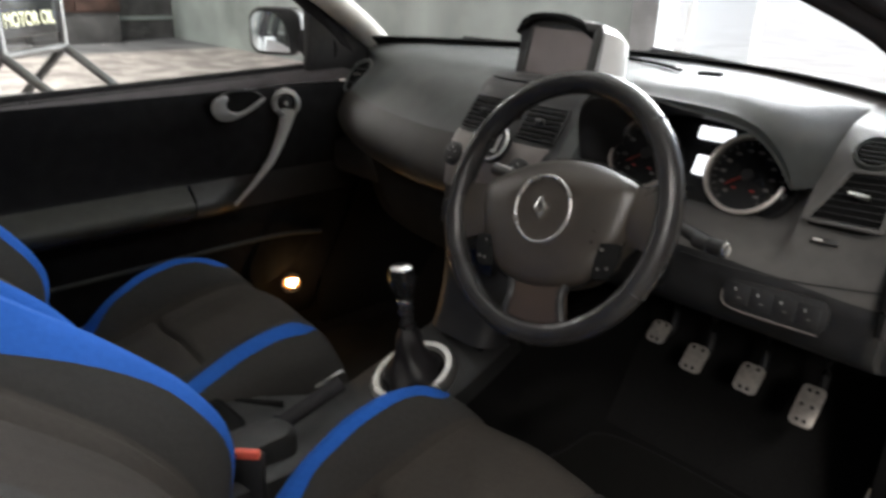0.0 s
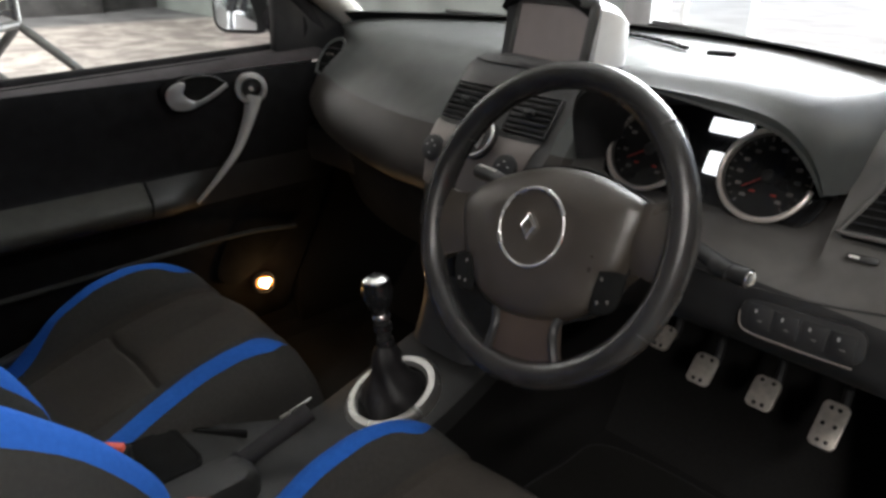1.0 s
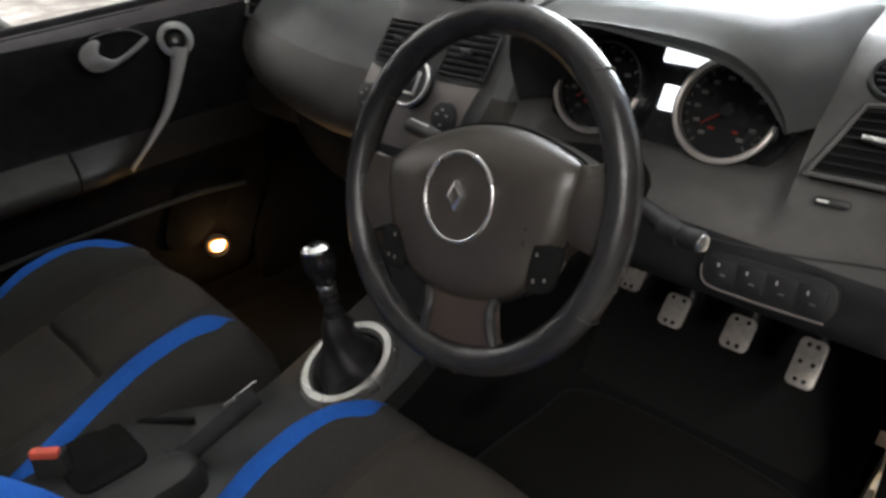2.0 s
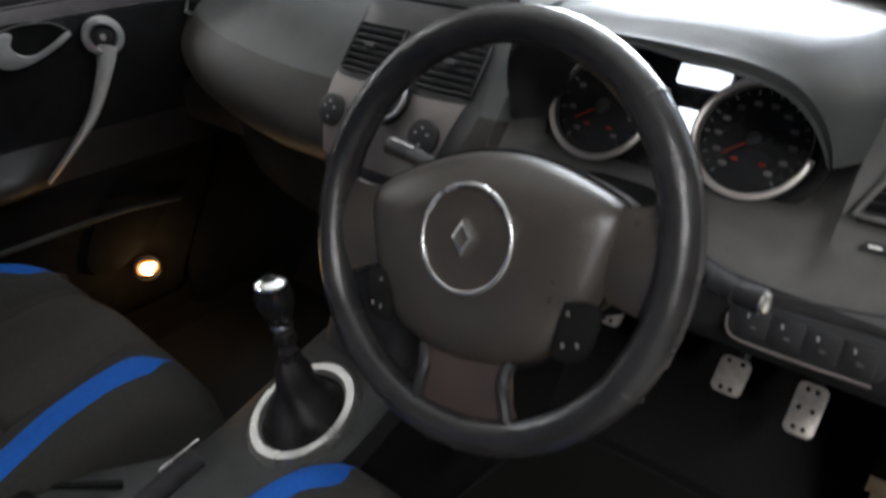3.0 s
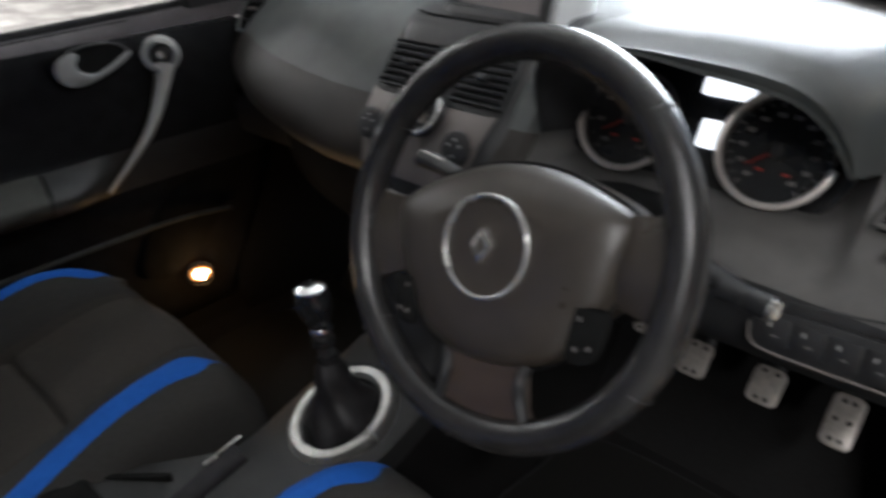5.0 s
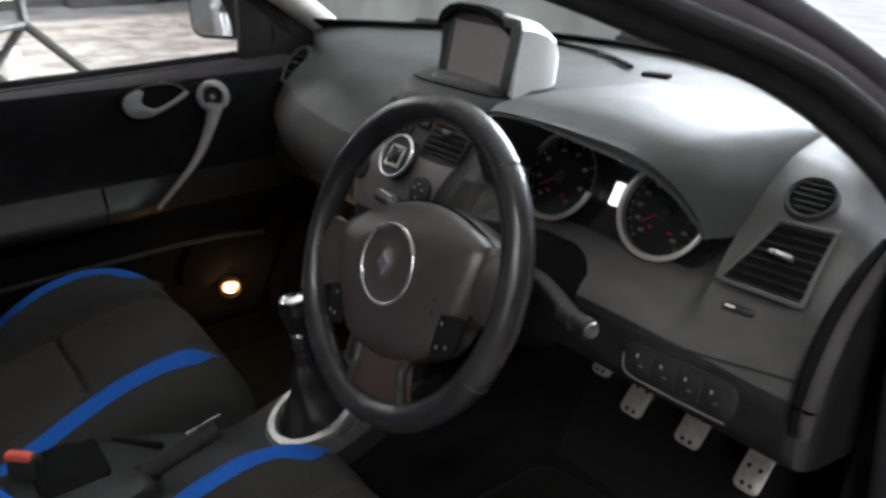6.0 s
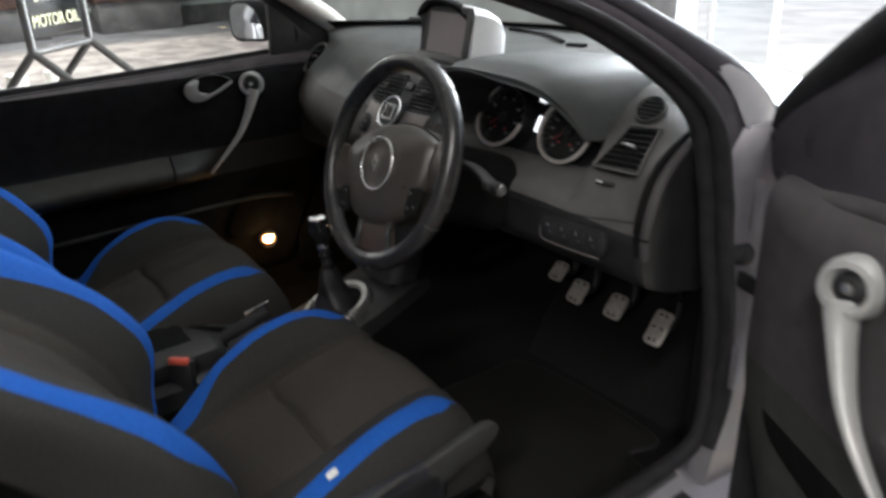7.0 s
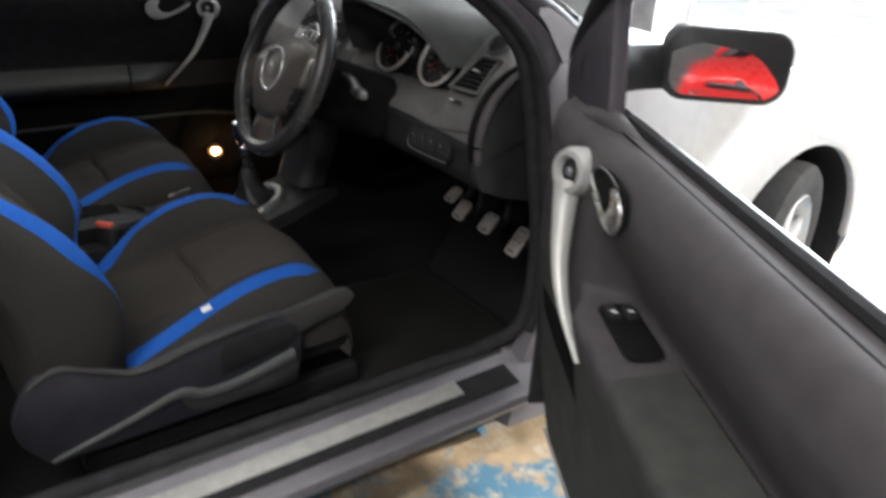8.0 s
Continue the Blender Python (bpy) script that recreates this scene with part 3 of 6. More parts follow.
sv = part("side_vent", sheet(lambda u, v: vent_at(u, v, 0.002), 2, 2, VN * -0.02), M_PIT, dash, "black slatted air vent")
for k in range(8):
    v = (k + 0.5) / 8
    part("slat", loft([[vent_at(u, v - 0.026, 0.006), vent_at(u, v - 0.012, 0.007), vent_at(u, v + 0.026, 0.002), vent_at(u, v + 0.014, 0.001)] for u in (0.01, 0.5, 0.99)]), M_BLACK, sv)
part("surround", tube([vent_at(u, v, 0.006) for u, v in ((0.5, 0), (0.04, 0.0), (-0.01, 0.06), (0.0, 0.5), (-0.01, 0.95), (0.05, 1.0), (0.5, 1.0), (0.95, 1.0), (1.01, 0.94), (1.0, 0.5), (1.01, 0.06), (0.96, 0.0), (0.5, 0))], 0.0032, 8, 90, cap=False), M_DASH_LIT, sv)
part("tab", box((0, 0, 0), (0.030, 0.006, 0.010), 0.002, facing(vent_at(0.48, 0.52, 0.012), VN)), M_SATIN, sv, "silver adjusting tab")
vt = part("vent_wheel", box((0, 0, 0), (0.036, 0.009, 0.007), 0.003, facing((0.652, 0.282, 0.948), (0.12, -0.9, 0.4))), M_BLACK, dash, "black thumb wheel under the vent")
part("mark", box((0, 0, 0), (0.012, 0.003, 0.002), 0.0005, facing((0.643, 0.2778, 0.9495), (0.12, -0.9, 0.4))), M_WHITE, vt)
rv = facing((0.662, 0.380, 1.064), (0.06, -0.66, 0.75))
rvo = part("demist_vent", lathe([(0.0235, 0.000), (0.026, 0.004), (0.0285, 0.003), (0.030, -0.006)], 36, rv), M_DASH, dash, "round side demister vent")
part("disc", lathe([(0, -0.001), (0.0245, -0.001), (0.0245, -0.006)], 30, rv), M_PIT, rvo)
for k in range(5):
    part("slat", box((0, 0, 0), (0.044 - abs(k - 2) * 0.007, 0.0032, 0.003), 0.001, rv @ pose(0, (k - 2) * 0.0084, 0.001, 0, 0, 0)), M_BLACK, rvo)
# far side vent
vl = facing((-0.655, 0.440, 1.022), (0.12, -0.74, 0.60))
fv = part("side_vent", slab(smooth2d([(-0.020, -0.044), (0.012, -0.046), (0.026, -0.010), (0.024, 0.036), (0.006, 0.046), (-0.020, 0.030), (-0.028, -0.010)], 36), 0.006, vl @ pose(0.004, -0.006, 0.0), 0.002), M_PIT, dash, "black recessed air vent at the dashboard's end")
part("surround", tube([vl @ Vector((x + 0.004, y - 0.006, 0.005)) for x, y in smooth2d([(-0.022, -0.047), (0.013, -0.049), (0.029, -0.010), (0.027, 0.038), (0.006, 0.050), (-0.022, 0.033), (-0.031, -0.010), (-0.022, -0.047)], 40)], 0.004, 8, 80, cap=False), M_DASH, fv)
for k in (-1, 1):
    part("slat", box((0, 0, 0), (0.046, 0.004, 0.012), 0.001, vl @ pose(0.003, -0.006 + 0.022 * k, 0.006, 25, 0, 0)), M_BLACK, fv)
part("tab", box((0, 0, 0), (0.020, 0.004, 0.010), 0.0015, vl @ pose(0.004, -0.004, 0.010, 0, 0, 10)), M_SATIN_D, fv, "grey adjusting tab")
# defrost slots on top
ds = part("defrost_slot", tube([(-0.14, 0.79, 1.109), (-0.02, 0.775, 1.110), (0.08, 0.735, 1.110), (0.165, 0.682, 1.109)], 0.0075, 8, 30, 0.5), M_PIT, dash, "long curved demister slot")
for k in range(12):
    part("rib", box((0, 0, 0), (0.003, 0.014, 0.004), 0.0008, pose(-0.12 + 0.024 * k, 0.787 - 0.0042 * k - 0.00042 * k * k, 1.1135)), M_BLACK, ds)
part("dash_sensor", box((0.268, 0.618, 1.116), (0.048, 0.022, 0.008), 0.003, pose(0, 0, 0, 0, 0, 14)), M_PIT, dash, "flat black box for the shaded sensor recess")

# instrument cowl
LIP = [(0.225, 0.275, 0.985), (0.235, 0.245, 1.05), (0.262, 0.222, 1.096), (0.31, 0.212, 1.116), (0.38, 0.208, 1.121), (0.45, 0.208, 1.114), (0.512, 0.212, 1.106), (0.546, 0.230, 1.091), (0.566, 0.258, 1.063), (0.577, 0.286, 1.031), (0.583, 0.308, 1.003)]
# outer edge: a soft return on top, a narrow bead at the driver's end
RIMO = [(x, y + 0.006, z + 0.004) for x, y, z in LIP[:5]] + [(0.455, 0.219, 1.127), (0.515, 0.225, 1.123), (0.553, 0.237, 1.108), (0.577, 0.258, 1.080), (0.587, 0.286, 1.043), (0.587, 0.310, 1.005)]
lip = spline(LIP, 60)
rimo = spline(RIMO, 60)


def cowl_ring(k):
    """Lines from the dark inner edge over the lip to the dash behind it."""
    out = []
    for p, o in zip(lip, rimo):
        c = Vector((0.43, p.y, 1.0))
        d = (p - c)
        if k == 0:
            q = Vector((0.43 + d.x * (0.92 if d.x < 0 else 1.02), 0.405 if p.z > 1.05 else 0.375, 1.0 + (p.z - 1.0) * 0.72 - 0.02))
        elif k == 1:
            q = Vector((0.43 + d.x * 0.95, p.y + 0.012, 1.0 + (p.z - 1.0) * 0.93))
        elif k == 2:
            q = Vector((0.43 + d.x * 0.985, p.y - 0.002, 1.0 + (p.z - 1.0) * 0.975))
        elif k == 3:
            q = Vector((0.43 + d.x * 1.0, p.y + 0.004, 1.0 + (p.z - 1.0) * 1.0))
        elif k == 3.5:
            q = p.lerp(o, 0.5) + Vector((0.0, -0.005, 0.001))
        else:
            # top of the hump; its flank runs out on the dashboard at the driver's end
            g = max(0.0, min(1, (o.x - 0.49) / 0.06))
            h = g * max(0.0, min(1, (1.112 - o.z) / 0.10))
            dx, dy, dz, low = {3.8: (0.0, 0.004, -0.003, 0.002), 3.9: (0.004, 0.024, 0.008, 0.008), 4: (0.010, 0.06, 0.012, 0.020), 5: (0.018, 0.14, 0.010, 0.036), 6: (0.026, 0.33 - 0.08 * g, 0.008, 0.06), 7: (0.026, 0.42 - 0.08 * g, 0.0, 0.09)}[k]
            q = o + Vector((dx * g + (0.04 if k >= 6 and o.x < 0.3 else 0.0), dy * (1 - h) + low * h, dz * (1 - h)))
            if k >= 6:
                q.z = min(1.118 if k == 6 else 1.10, q.z)
        out.append(q)
    return out


cowl = part("cowl", loft([cowl_ring(k) for k in (2, 3, 3.5, 3.8, 3.9, 4, 5, 6, 7)], closed=False), M_DASH, dash, "soft grey instrument cowl", 60)
part("cowl_inside", loft([cowl_ring(k) for k in (0, 1, 2)], closed=False), M_BLACK, cowl, "black inner face of the cowl")

# instruments
cm = facing((0.41, 0.372, 1.020), (0, -0.88, 0.47))
cl = part("instrument_panel", slab(smooth2d([(-0.19, -0.07), (-0.11, -0.104), (-0.01, -0.096), (0.08, -0.108), (0.150, -0.07), (0.165, 0.02), (0.10, 0.085), (-0.05, 0.10), (-0.185, 0.06)], 48), 0.004, cm @ pose(0, 0, -0.020), 0), M_GLOSS, dash, "black instrument panel")


def gauge(cx, size, a0, a1, marks, needle):
    m = cm @ pose(cx, -0.026, 0.0) @ Matrix.Diagonal((size, size, 1, 1))
    g = part("gauge", lathe([(0, 0.002), (0.058, 0.002), (0.061, 0.008), (0.062, -0.018)], 44, m), M_GLOSS, cl, "black dial")
    part("bezel", ring_arc(0.0632, 0.0040, a0, a1, m @ pose(0, 0, 0.012), 8, 64, 1.1), M_RING, cl, "silver dial ring")
    part("inner_ring", ring_arc(0.0592, 0.0014, 0, 360, m @ pose(0, 0, 0.005), 6, 64), M_SATIN_D, g, "thin inner ring")
    for k in range(marks):
        a = 232 - 284 * k / (marks - 1)
        long = k % 2 == 0
        part("tick", box((0, 0, 0), (0.006 if long else 0.004, 0.0020 if long else 0.0012, 0.001), 0, m @ pose(0, 0, 0.003, 0, 0, a) @ pose(0.0525, 0, 0)), M_TICK, g)
        if long:
            at = m @ pose(0.040 * math.cos(radians(a)), 0.040 * math.sin(radians(a)), 0.003)
            part("figure", box((0, 0, 0), (0.0085, 0.0050, 0.001), 0.0005, at), M_TICK, g)
    part("needle", box((0, 0, 0), (0.040, 0.0020, 0.002), 0.0008, m @ pose(0, 0, 0.007, 0, 0, needle) @ pose(0.016, 0, 0)), M_NEEDLE, g, "red needle")
    part("cap", lathe([(0, 0.011), (0.008, 0.010), (0.010, 0.004)], 20, m), M_BLACK, g)
    for dx in (-0.014, 0.016):
        part("telltale", box((0, 0, 0), (0.008, 0.0035, 0.001), 0.0004, m @ pose(dx, -0.024, 0.003)), M_NEEDLE, g)


gauge(-0.105, 1.04, 116, 352, 15, 215)
gauge(0.082, 1.02, 78, 352, 23, 218)
part("display", slab(rounded(0.062, 0.022, 0.003), 0.003, cm @ pose(0.0, 0.034, -0.012), 0), M_LCD, cl, "lit white trip display")
part("display", slab(rounded(0.027, 0.034, 0.003), 0.003, cm @ pose(-0.004, -0.0225, -0.012), 0), M_LCD, cl, "lit white clock display")

# switch strip and knee panel
sm = facing((0.612, 0.252, 0.846), (0.03, -0.98, 0.1))
sw = part("switch_panel", slab(rounded(0.155, 0.05, 0.018), 0.008, sm @ pose(0, 0, 0.0, 0, 0, 2), 0.003), M_BLACK, dash, "black switch panel with small buttons")
for k in range(4):
    part("button", box((0, 0, 0), (0.031, 0.032, 0.004), 0.0015, sm @ pose(-0.051 + 0.034 * k, 0.0, 0.008)), M_BLACK, sw)
    part("mark", box((0, 0, 0), (0.0025, 0.005, 0.0006), 0, sm @ pose(-0.056 + 0.034 * k, 0.007, 0.0102)), M_PRINT, sw)
    part("mark", box((0, 0, 0), (0.006, 0.002, 0.0006), 0, sm @ pose(-0.049 + 0.034 * k, -0.005, 0.0102)), M_TICK, sw)
part("chrome_edge", tube([sm @ Vector(p) for p in ((-0.0775, 0.0, 0.006), (-0.074, -0.018, 0.007), (-0.058, -0.0255, 0.008), (0.0, -0.0265, 0.008), (0.068, -0.025, 0.008))], 0.0018, 6, 24), M_SATIN_D, sw)


part("panel_joint", tube([(x, dash_y(x, z) - 0.0005, z) for x, z in ((0.46, 0.885), (0.52, 0.884), (0.58, 0.884), (0.64, 0.887), (0.69, 0.893), (0.72, 0.898), (0.742, 0.902))], 0.0015, 6, 40), M_BLACK, dash)
# dark end cover behind an arched groove and a trim bead
END = [(0.396, 1.030), (0.340, 1.003), (0.300, 0.968), (0.277, 0.920), (0.270, 0.875), (0.274, 0.835)]
part("dash_side_cover", loft([[Vector((x, 0.46 + (p.y - 0.46) * k, 0.90 + (p.z - 0.90) * k)) for p in spline([(0, *q) for q in END], 30)] for x, k in ((0.752, 1.0), (0.757, 0.985), (0.758, 0.9), (0.758, 0.3))], closed=False), M_BLACK, dash, "dark end cover of the dashboard")
part("end_bead", tube([(0.756, y - 0.002, z + 0.002) for y, z in END], [0.006, 0.010, 0.011, 0.010, 0.007], 10, 50), M_DOOR, dash, "brown-grey bead along the end cover")
part("end_groove", tube([(0.750, y - 0.019, z + 0.010) for y, z in END], [0.005, 0.007, 0.007, 0.006, 0.004], 8, 50), M_PIT, dash, "dark groove in front of the end cover")

# ---- centre stack ----
stack = group_empty("centre_stack", (0.05, 0.3, 0.8), label="centre stack with silver-brown trim, vents and round controls", category="dash console")
SX = 0.032


def stack_line(v):
    """Face of the stack, from the top vent shelf down to the tunnel: y, z, half width."""
    p = spline([(0.40, 1.096, 0.142), (0.352, 1.078, 0.149), (0.325, 1.045, 0.151), (0.288, 1.0, 0.151), (0.262, 0.972, 0.150), (0.242, 0.935, 0.147), (0.226, 0.88, 0.136), (0.214, 0.80, 0.118), (0.209, 0.72, 0.102), (0.192, 0.64, 0.092), (0.172, 0.58, 0.09)], 201)
    return p[int(round(v * 200))]


def stack_point(u, v, out=0.0):
    y, z, w = stack_line(v)
    k = 2 * u - 1
    return Vector((SX * (1 - 0.6 * max(0, v - 0.4)) + k * w, y - out + 0.035 * abs(k) ** 6, z))


part("stack_body", sheet(stack_point, 20, 50, (0, 0.08, 0)), M_BLACK, stack, "black moulding")
# cheeks are blacker than the body, for shade beside the stack
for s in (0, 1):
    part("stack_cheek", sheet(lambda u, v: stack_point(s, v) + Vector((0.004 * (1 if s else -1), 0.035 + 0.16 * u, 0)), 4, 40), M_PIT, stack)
part("vent_shelf", sheet(lambda u, v: stack_point(0.02 + 0.96 * u, 0.345 * v, 0.0015), 20, 24, (0, 0.001, 0)), M_BLACK, stack, "blue-black vent housing")
part("trim_plate", sheet(lambda u, v: stack_point(0.015 + (0.875 - 0.05 * v) * u, 0.352 + 0.25 * v, 0.004), 24, 16, (0, 0.003, 0)), M_SATIN_D, stack, "silver-brown trim plate")


def on_stack(u, v, out=0.006):
    p, q, r = stack_point(u, v), stack_point(u, min(1, v + 0.03)), stack_point(u + 0.05, v)
    n = (r - p).cross(p - q)
    n = n if n.y < 0 else -n
    n = Vector((n.x * 0.25, n.y, n.z))
    n.normalize()
    return facing(p + n * out, n)


for u in (0.165, 0.765):
    m = on_stack(u, 0.485)
    k = part("climate_knob", lathe([(0, 0.006), (0.019, 0.006), (0.0235, 0.004), (0.025, -0.002)], 36, m), M_BLACK, stack, "black climate knob")
    for dx, dy in ((-0.010, 0.004), (0.010, 0.004), (0, -0.011), (0, 0.012)):
        part("mark", box((0, 0, 0), (0.004, 0.003, 0.001), 0, m @ pose(dx, dy, 0.0066)), M_PRINT, k)
m = on_stack(0.49, 0.395, 0.012)
ck = part("round_display", lathe([(0, 0.004), (0.036, 0.004), (0.038, 0.0), (0.038, -0.01)], 44, m), M_BLACK, stack, "round central control")
part("ring", ring_arc(0.037, 0.004, 0, 360, m @ pose(0, 0, 0.004), 10, 56), M_CHROME, ck, "chrome ring")
part("bar", join(*[box((0, 0, 0), sz, 0.001, m @ pose(dx, dy, 0.006)) for dx, dy, sz in ((0, 0.017, (0.038, 0.004, 0.004)), (0, -0.017, (0.038, 0.004, 0.004)), (0.017, 0, (0.004, 0.030, 0.004)), (-0.017, 0, (0.004, 0.030, 0.004)))]), M_SATIN, ck, "square silver frame")
part("window", box((0, 0, 0), (0.030, 0.030, 0.003), 0.001, m @ pose(0, 0, 0.005)), M_GLOSS, ck)
for u in (0.268, 0.752):
    m = on_stack(u, 0.252, 0.002)
    v = part("centre_vent", slab(rounded(0.088, 0.068, 0.008), 0.003, m, 0), M_PIT, stack, "black slatted centre vent")
    for k in range(6):
        part("slat", box((0, 0, 0), (0.084, 0.0055, 0.0028), 0.001, m @ pose(0, -0.027 + 0.0108 * k, 0.005, 25, 0, 0)), M_BLACK, v)
    part("tab", box((0, 0, 0), (0.020, 0.010, 0.010), 0.003, m @ pose(0, 0, 0.012)), M_BLACK, v)
    part("surround", join(*[box((0, 0, 0), sz, 0.002, m @ Matrix.Translation(c)) for c, sz in (((0, 0.036, 0.002), (0.094, 0.004, 0.008)), ((0, -0.036, 0.002), (0.094, 0.004, 0.008)), ((0.046, 0, 0.002), (0.004, 0.07, 0.008)), ((-0.046, 0, 0.002), (0.004, 0.07, 0.008)))]), M_BLACK, v)
part("hazard_button", box((0, 0, 0), (0.030, 0.020, 0.010), 0.003, on_stack(0.51, 0.235, 0.004)), M_GLOSS, stack, "black hazard light button")
part("shelf_groove", tube([stack_point(u, 0.06, 0.003) for u in (0.06, 0.2, 0.35, 0.5, 0.65, 0.8, 0.94)], 0.0022, 6, 30), M_PIT, stack)
# radio below the trim plate
m = on_stack(0.5, 0.665, 0.004)
rd = part("radio", slab(rounded(0.18, 0.05, 0.006), 0.006, m, 0.002), M_BLACK, stack, "black radio face")
for k in range(6):
    part("button", box((0, 0, 0), (0.02, 0.009, 0.004), 0.0015, m @ pose(-0.068 + 0.027 * k, -0.012, 0.007)), M_DASH_LOW, rd)
part("display", box((0, 0, 0), (0.12, 0.016, 0.002), 0, m @ pose(0, 0.010, 0.0065)), M_GLOSS, rd)
m = on_stack(0.5, 0.76, 0.004)
part("storage_slot", slab(rounded(0.13, 0.045, 0.008), 0.004, m, 0), M_GLOSS, stack)

# ---- navigation screen ----
nav = group_empty("navigation_screen", (0.055, 0.46, 1.09), label="navigation display in a hooded grey pod on the dashboard", category="screen")
NM = facing((0.052, 0.420, 1.144), (-0.137, -0.967, 0.207))


def hood_line(w, top, low, n=26):
    """Arch of the pod: up one cheek, over the crown, down the other."""
    side = [(-w - 0.010 * (1 - k / 5), low + (top - 0.020 - low) * k / 5) for k in range(6)]
    crown = [(-w + 2 * w * k / n, top - 0.020 + 0.020 * max(0.0, 1 - abs(2 * k / n - 1) ** 5)) for k in range(n + 1)]
    return side + crown + [(-x, y) for x, y in reversed(side)]


def hood_ring(w, top, low, z):
    return [NM @ Vector((x, y, z)) for x, y in hood_line(w, top, low)]


def visor_ring(w, top, low, z):
    """Edge of the visor, shallower and slimmer towards the driver."""
    return [NM @ Vector((min(x, 0.101 - 0.2 * max(0.0, 0.106 - w)), y - 0.019 * smoothstep(x / 0.09), z - max(0.0, z - 0.014) * smoothstep((x + 0.02) / 0.12))) for x, y in hood_line(w, top, low)]


part("pod", loft([hood_ring(0.104, 0.066, -0.062, 0.006), hood_ring(0.107, 0.068, -0.062, -0.010), hood_ring(0.105, 0.066, -0.062, -0.045), hood_ring(0.097, 0.056, -0.058, -0.075), hood_ring(0.082, 0.036, -0.054, -0.098)]), M_POD, nav, "pale silver pod shell", 60)
part("hood", join(loft([visor_ring(0.106, 0.071, 0.030, 0.034), visor_ring(0.110, 0.075, 0.026, 0.020), visor_ring(0.110, 0.074, 0.022, -0.004)], cap=False, closed=False), loft([visor_ring(0.106, 0.071, 0.030, 0.034), visor_ring(0.099, 0.060, 0.032, 0.030), visor_ring(0.096, 0.056, 0.030, 0.008)], cap=False, closed=False)), M_PIT, nav, "black visor over the screen", 60)
part("cheek", loft([[NM @ Vector(p) for p in ring] for ring in (
    [(-0.110, 0.040, 0.026), (-0.088, 0.040, 0.014), (-0.088, 0.040, -0.004), (-0.112, 0.040, -0.004)],
    [(-0.116, -0.01, 0.014), (-0.088, -0.01, 0.012), (-0.088, -0.01, -0.004), (-0.116, -0.01, -0.004)],
    [(-0.120, -0.062, 0.008), (-0.088, -0.062, 0.012), (-0.088, -0.062, -0.004), (-0.120, -0.062, -0.004)])]), M_BLACK, nav, "dark grey side of the bezel")
part("bezel", join(*[box((0, 0, 0), sz, 0.003, NM @ Matrix.Translation(c)) for c, sz in (((0, 0.054, 0.012), (0.195, 0.016, 0.012)), ((0, -0.053, 0.012), (0.195, 0.014, 0.010)), ((0.0945, 0, 0.012), (0.015, 0.11, 0.012)), ((-0.090, 0, 0.012), (0.010, 0.11, 0.010)))]), M_DASH_LOW, nav, "dark grey bezel")
part("screen", slab(rounded(0.176, 0.096, 0.004), 0.003, NM @ pose(0, 0, 0.010), 0), M_SCREEN, nav, "blank display glass, its reflection put in as grey")
part("foot", loft([[(0.046 + x, 0.44 + y, z) for x, y in rounded(0.21 * k, 0.11 * k, 0.03)] for k, z in ((1.05, 1.090), (1.0, 1.096), (0.94, 1.100))]), M_BLACK, nav)
# ---- steering wheel ----
WT = 22.0
WC = (0.3742, 0.0106, 0.9827)
# the wheel stands turned a little to the left
WM = facing(WC, (-0.023, -math.cos(radians(WT)), math.sin(radians(WT)))) @ pose(0, 0, 0, 0, 0, 12)
WCOL = WM @ pose(0, 0, 0, 0, 0, -12)
wheel = group_empty("steering_wheel", WC, label="three-spoke steering wheel rimmed in black leather", category="steering wheel")
part("rim", ring_arc(0.1806, 0.0168, 0, 360, WM, 20, 120, 1.1), M_LEATHER, wheel, "black leather rim, shiny with use")
for a in (38, 142, 215, 325):
    part("seam", ring_arc(0.0172, 0.0009, 0, 360, WM @ pose(0, 0, 0, 0, 0, a) @ pose(0.1815, 0, 0, 90, 0, 0), 5, 28), M_BLACK, wheel)


def hub_shape(k):
    h = [(0.035, 0.070), (0.070, 0.061), (0.105, 0.047), (0.129, 0.033), (0.134, 0.016), (0.128, -0.014), (0.117, -0.046), (0.102, -0.062), (0.092, -0.082), (0.074, -0.100), (0.042, -0.113)]
    o = [(-x, y) for x, y in reversed(h)] + [(0, 0.073)] + h + [(0, -0.117)]
    return [(x * k, y * k) for x, y in smooth2d(o, 72)]


def hub_ring(k, z):
    return [WM @ Vector((x, y, z - 0.55 * x * x - 4.6 * max(0.0, y - 0.005) ** 2)) for x, y in hub_shape(k)]


part("airbag_cover", loft([hub_ring(0.98, -0.04), hub_ring(1.0, -0.012), hub_ring(0.985, 0.004), hub_ring(0.95, 0.012), hub_ring(0.86, 0.017), hub_ring(0.68, 0.020), hub_ring(0.52, 0.021), hub_ring(0.44, 0.0215), hub_ring(0.40, 0.0200), hub_ring(0.2, 0.0205), hub_ring(0.05, 0.0205)]), M_AIRBAG, wheel, "grey airbag cover")
part("emblem_ring", ring_arc(0.0470, 0.0026, 0, 360, WM @ pose(0, -0.007, 0.0212), 10, 64), M_SATIN, wheel, "thin silver ring round the emblem")


def rhomb(k, z):
    return [WM @ Vector((x * k, y * k - 0.006, z - 0.006)) for x, y in ((0, 0.0175), (0.0122, 0), (0, -0.0175), (-0.0122, 0))]


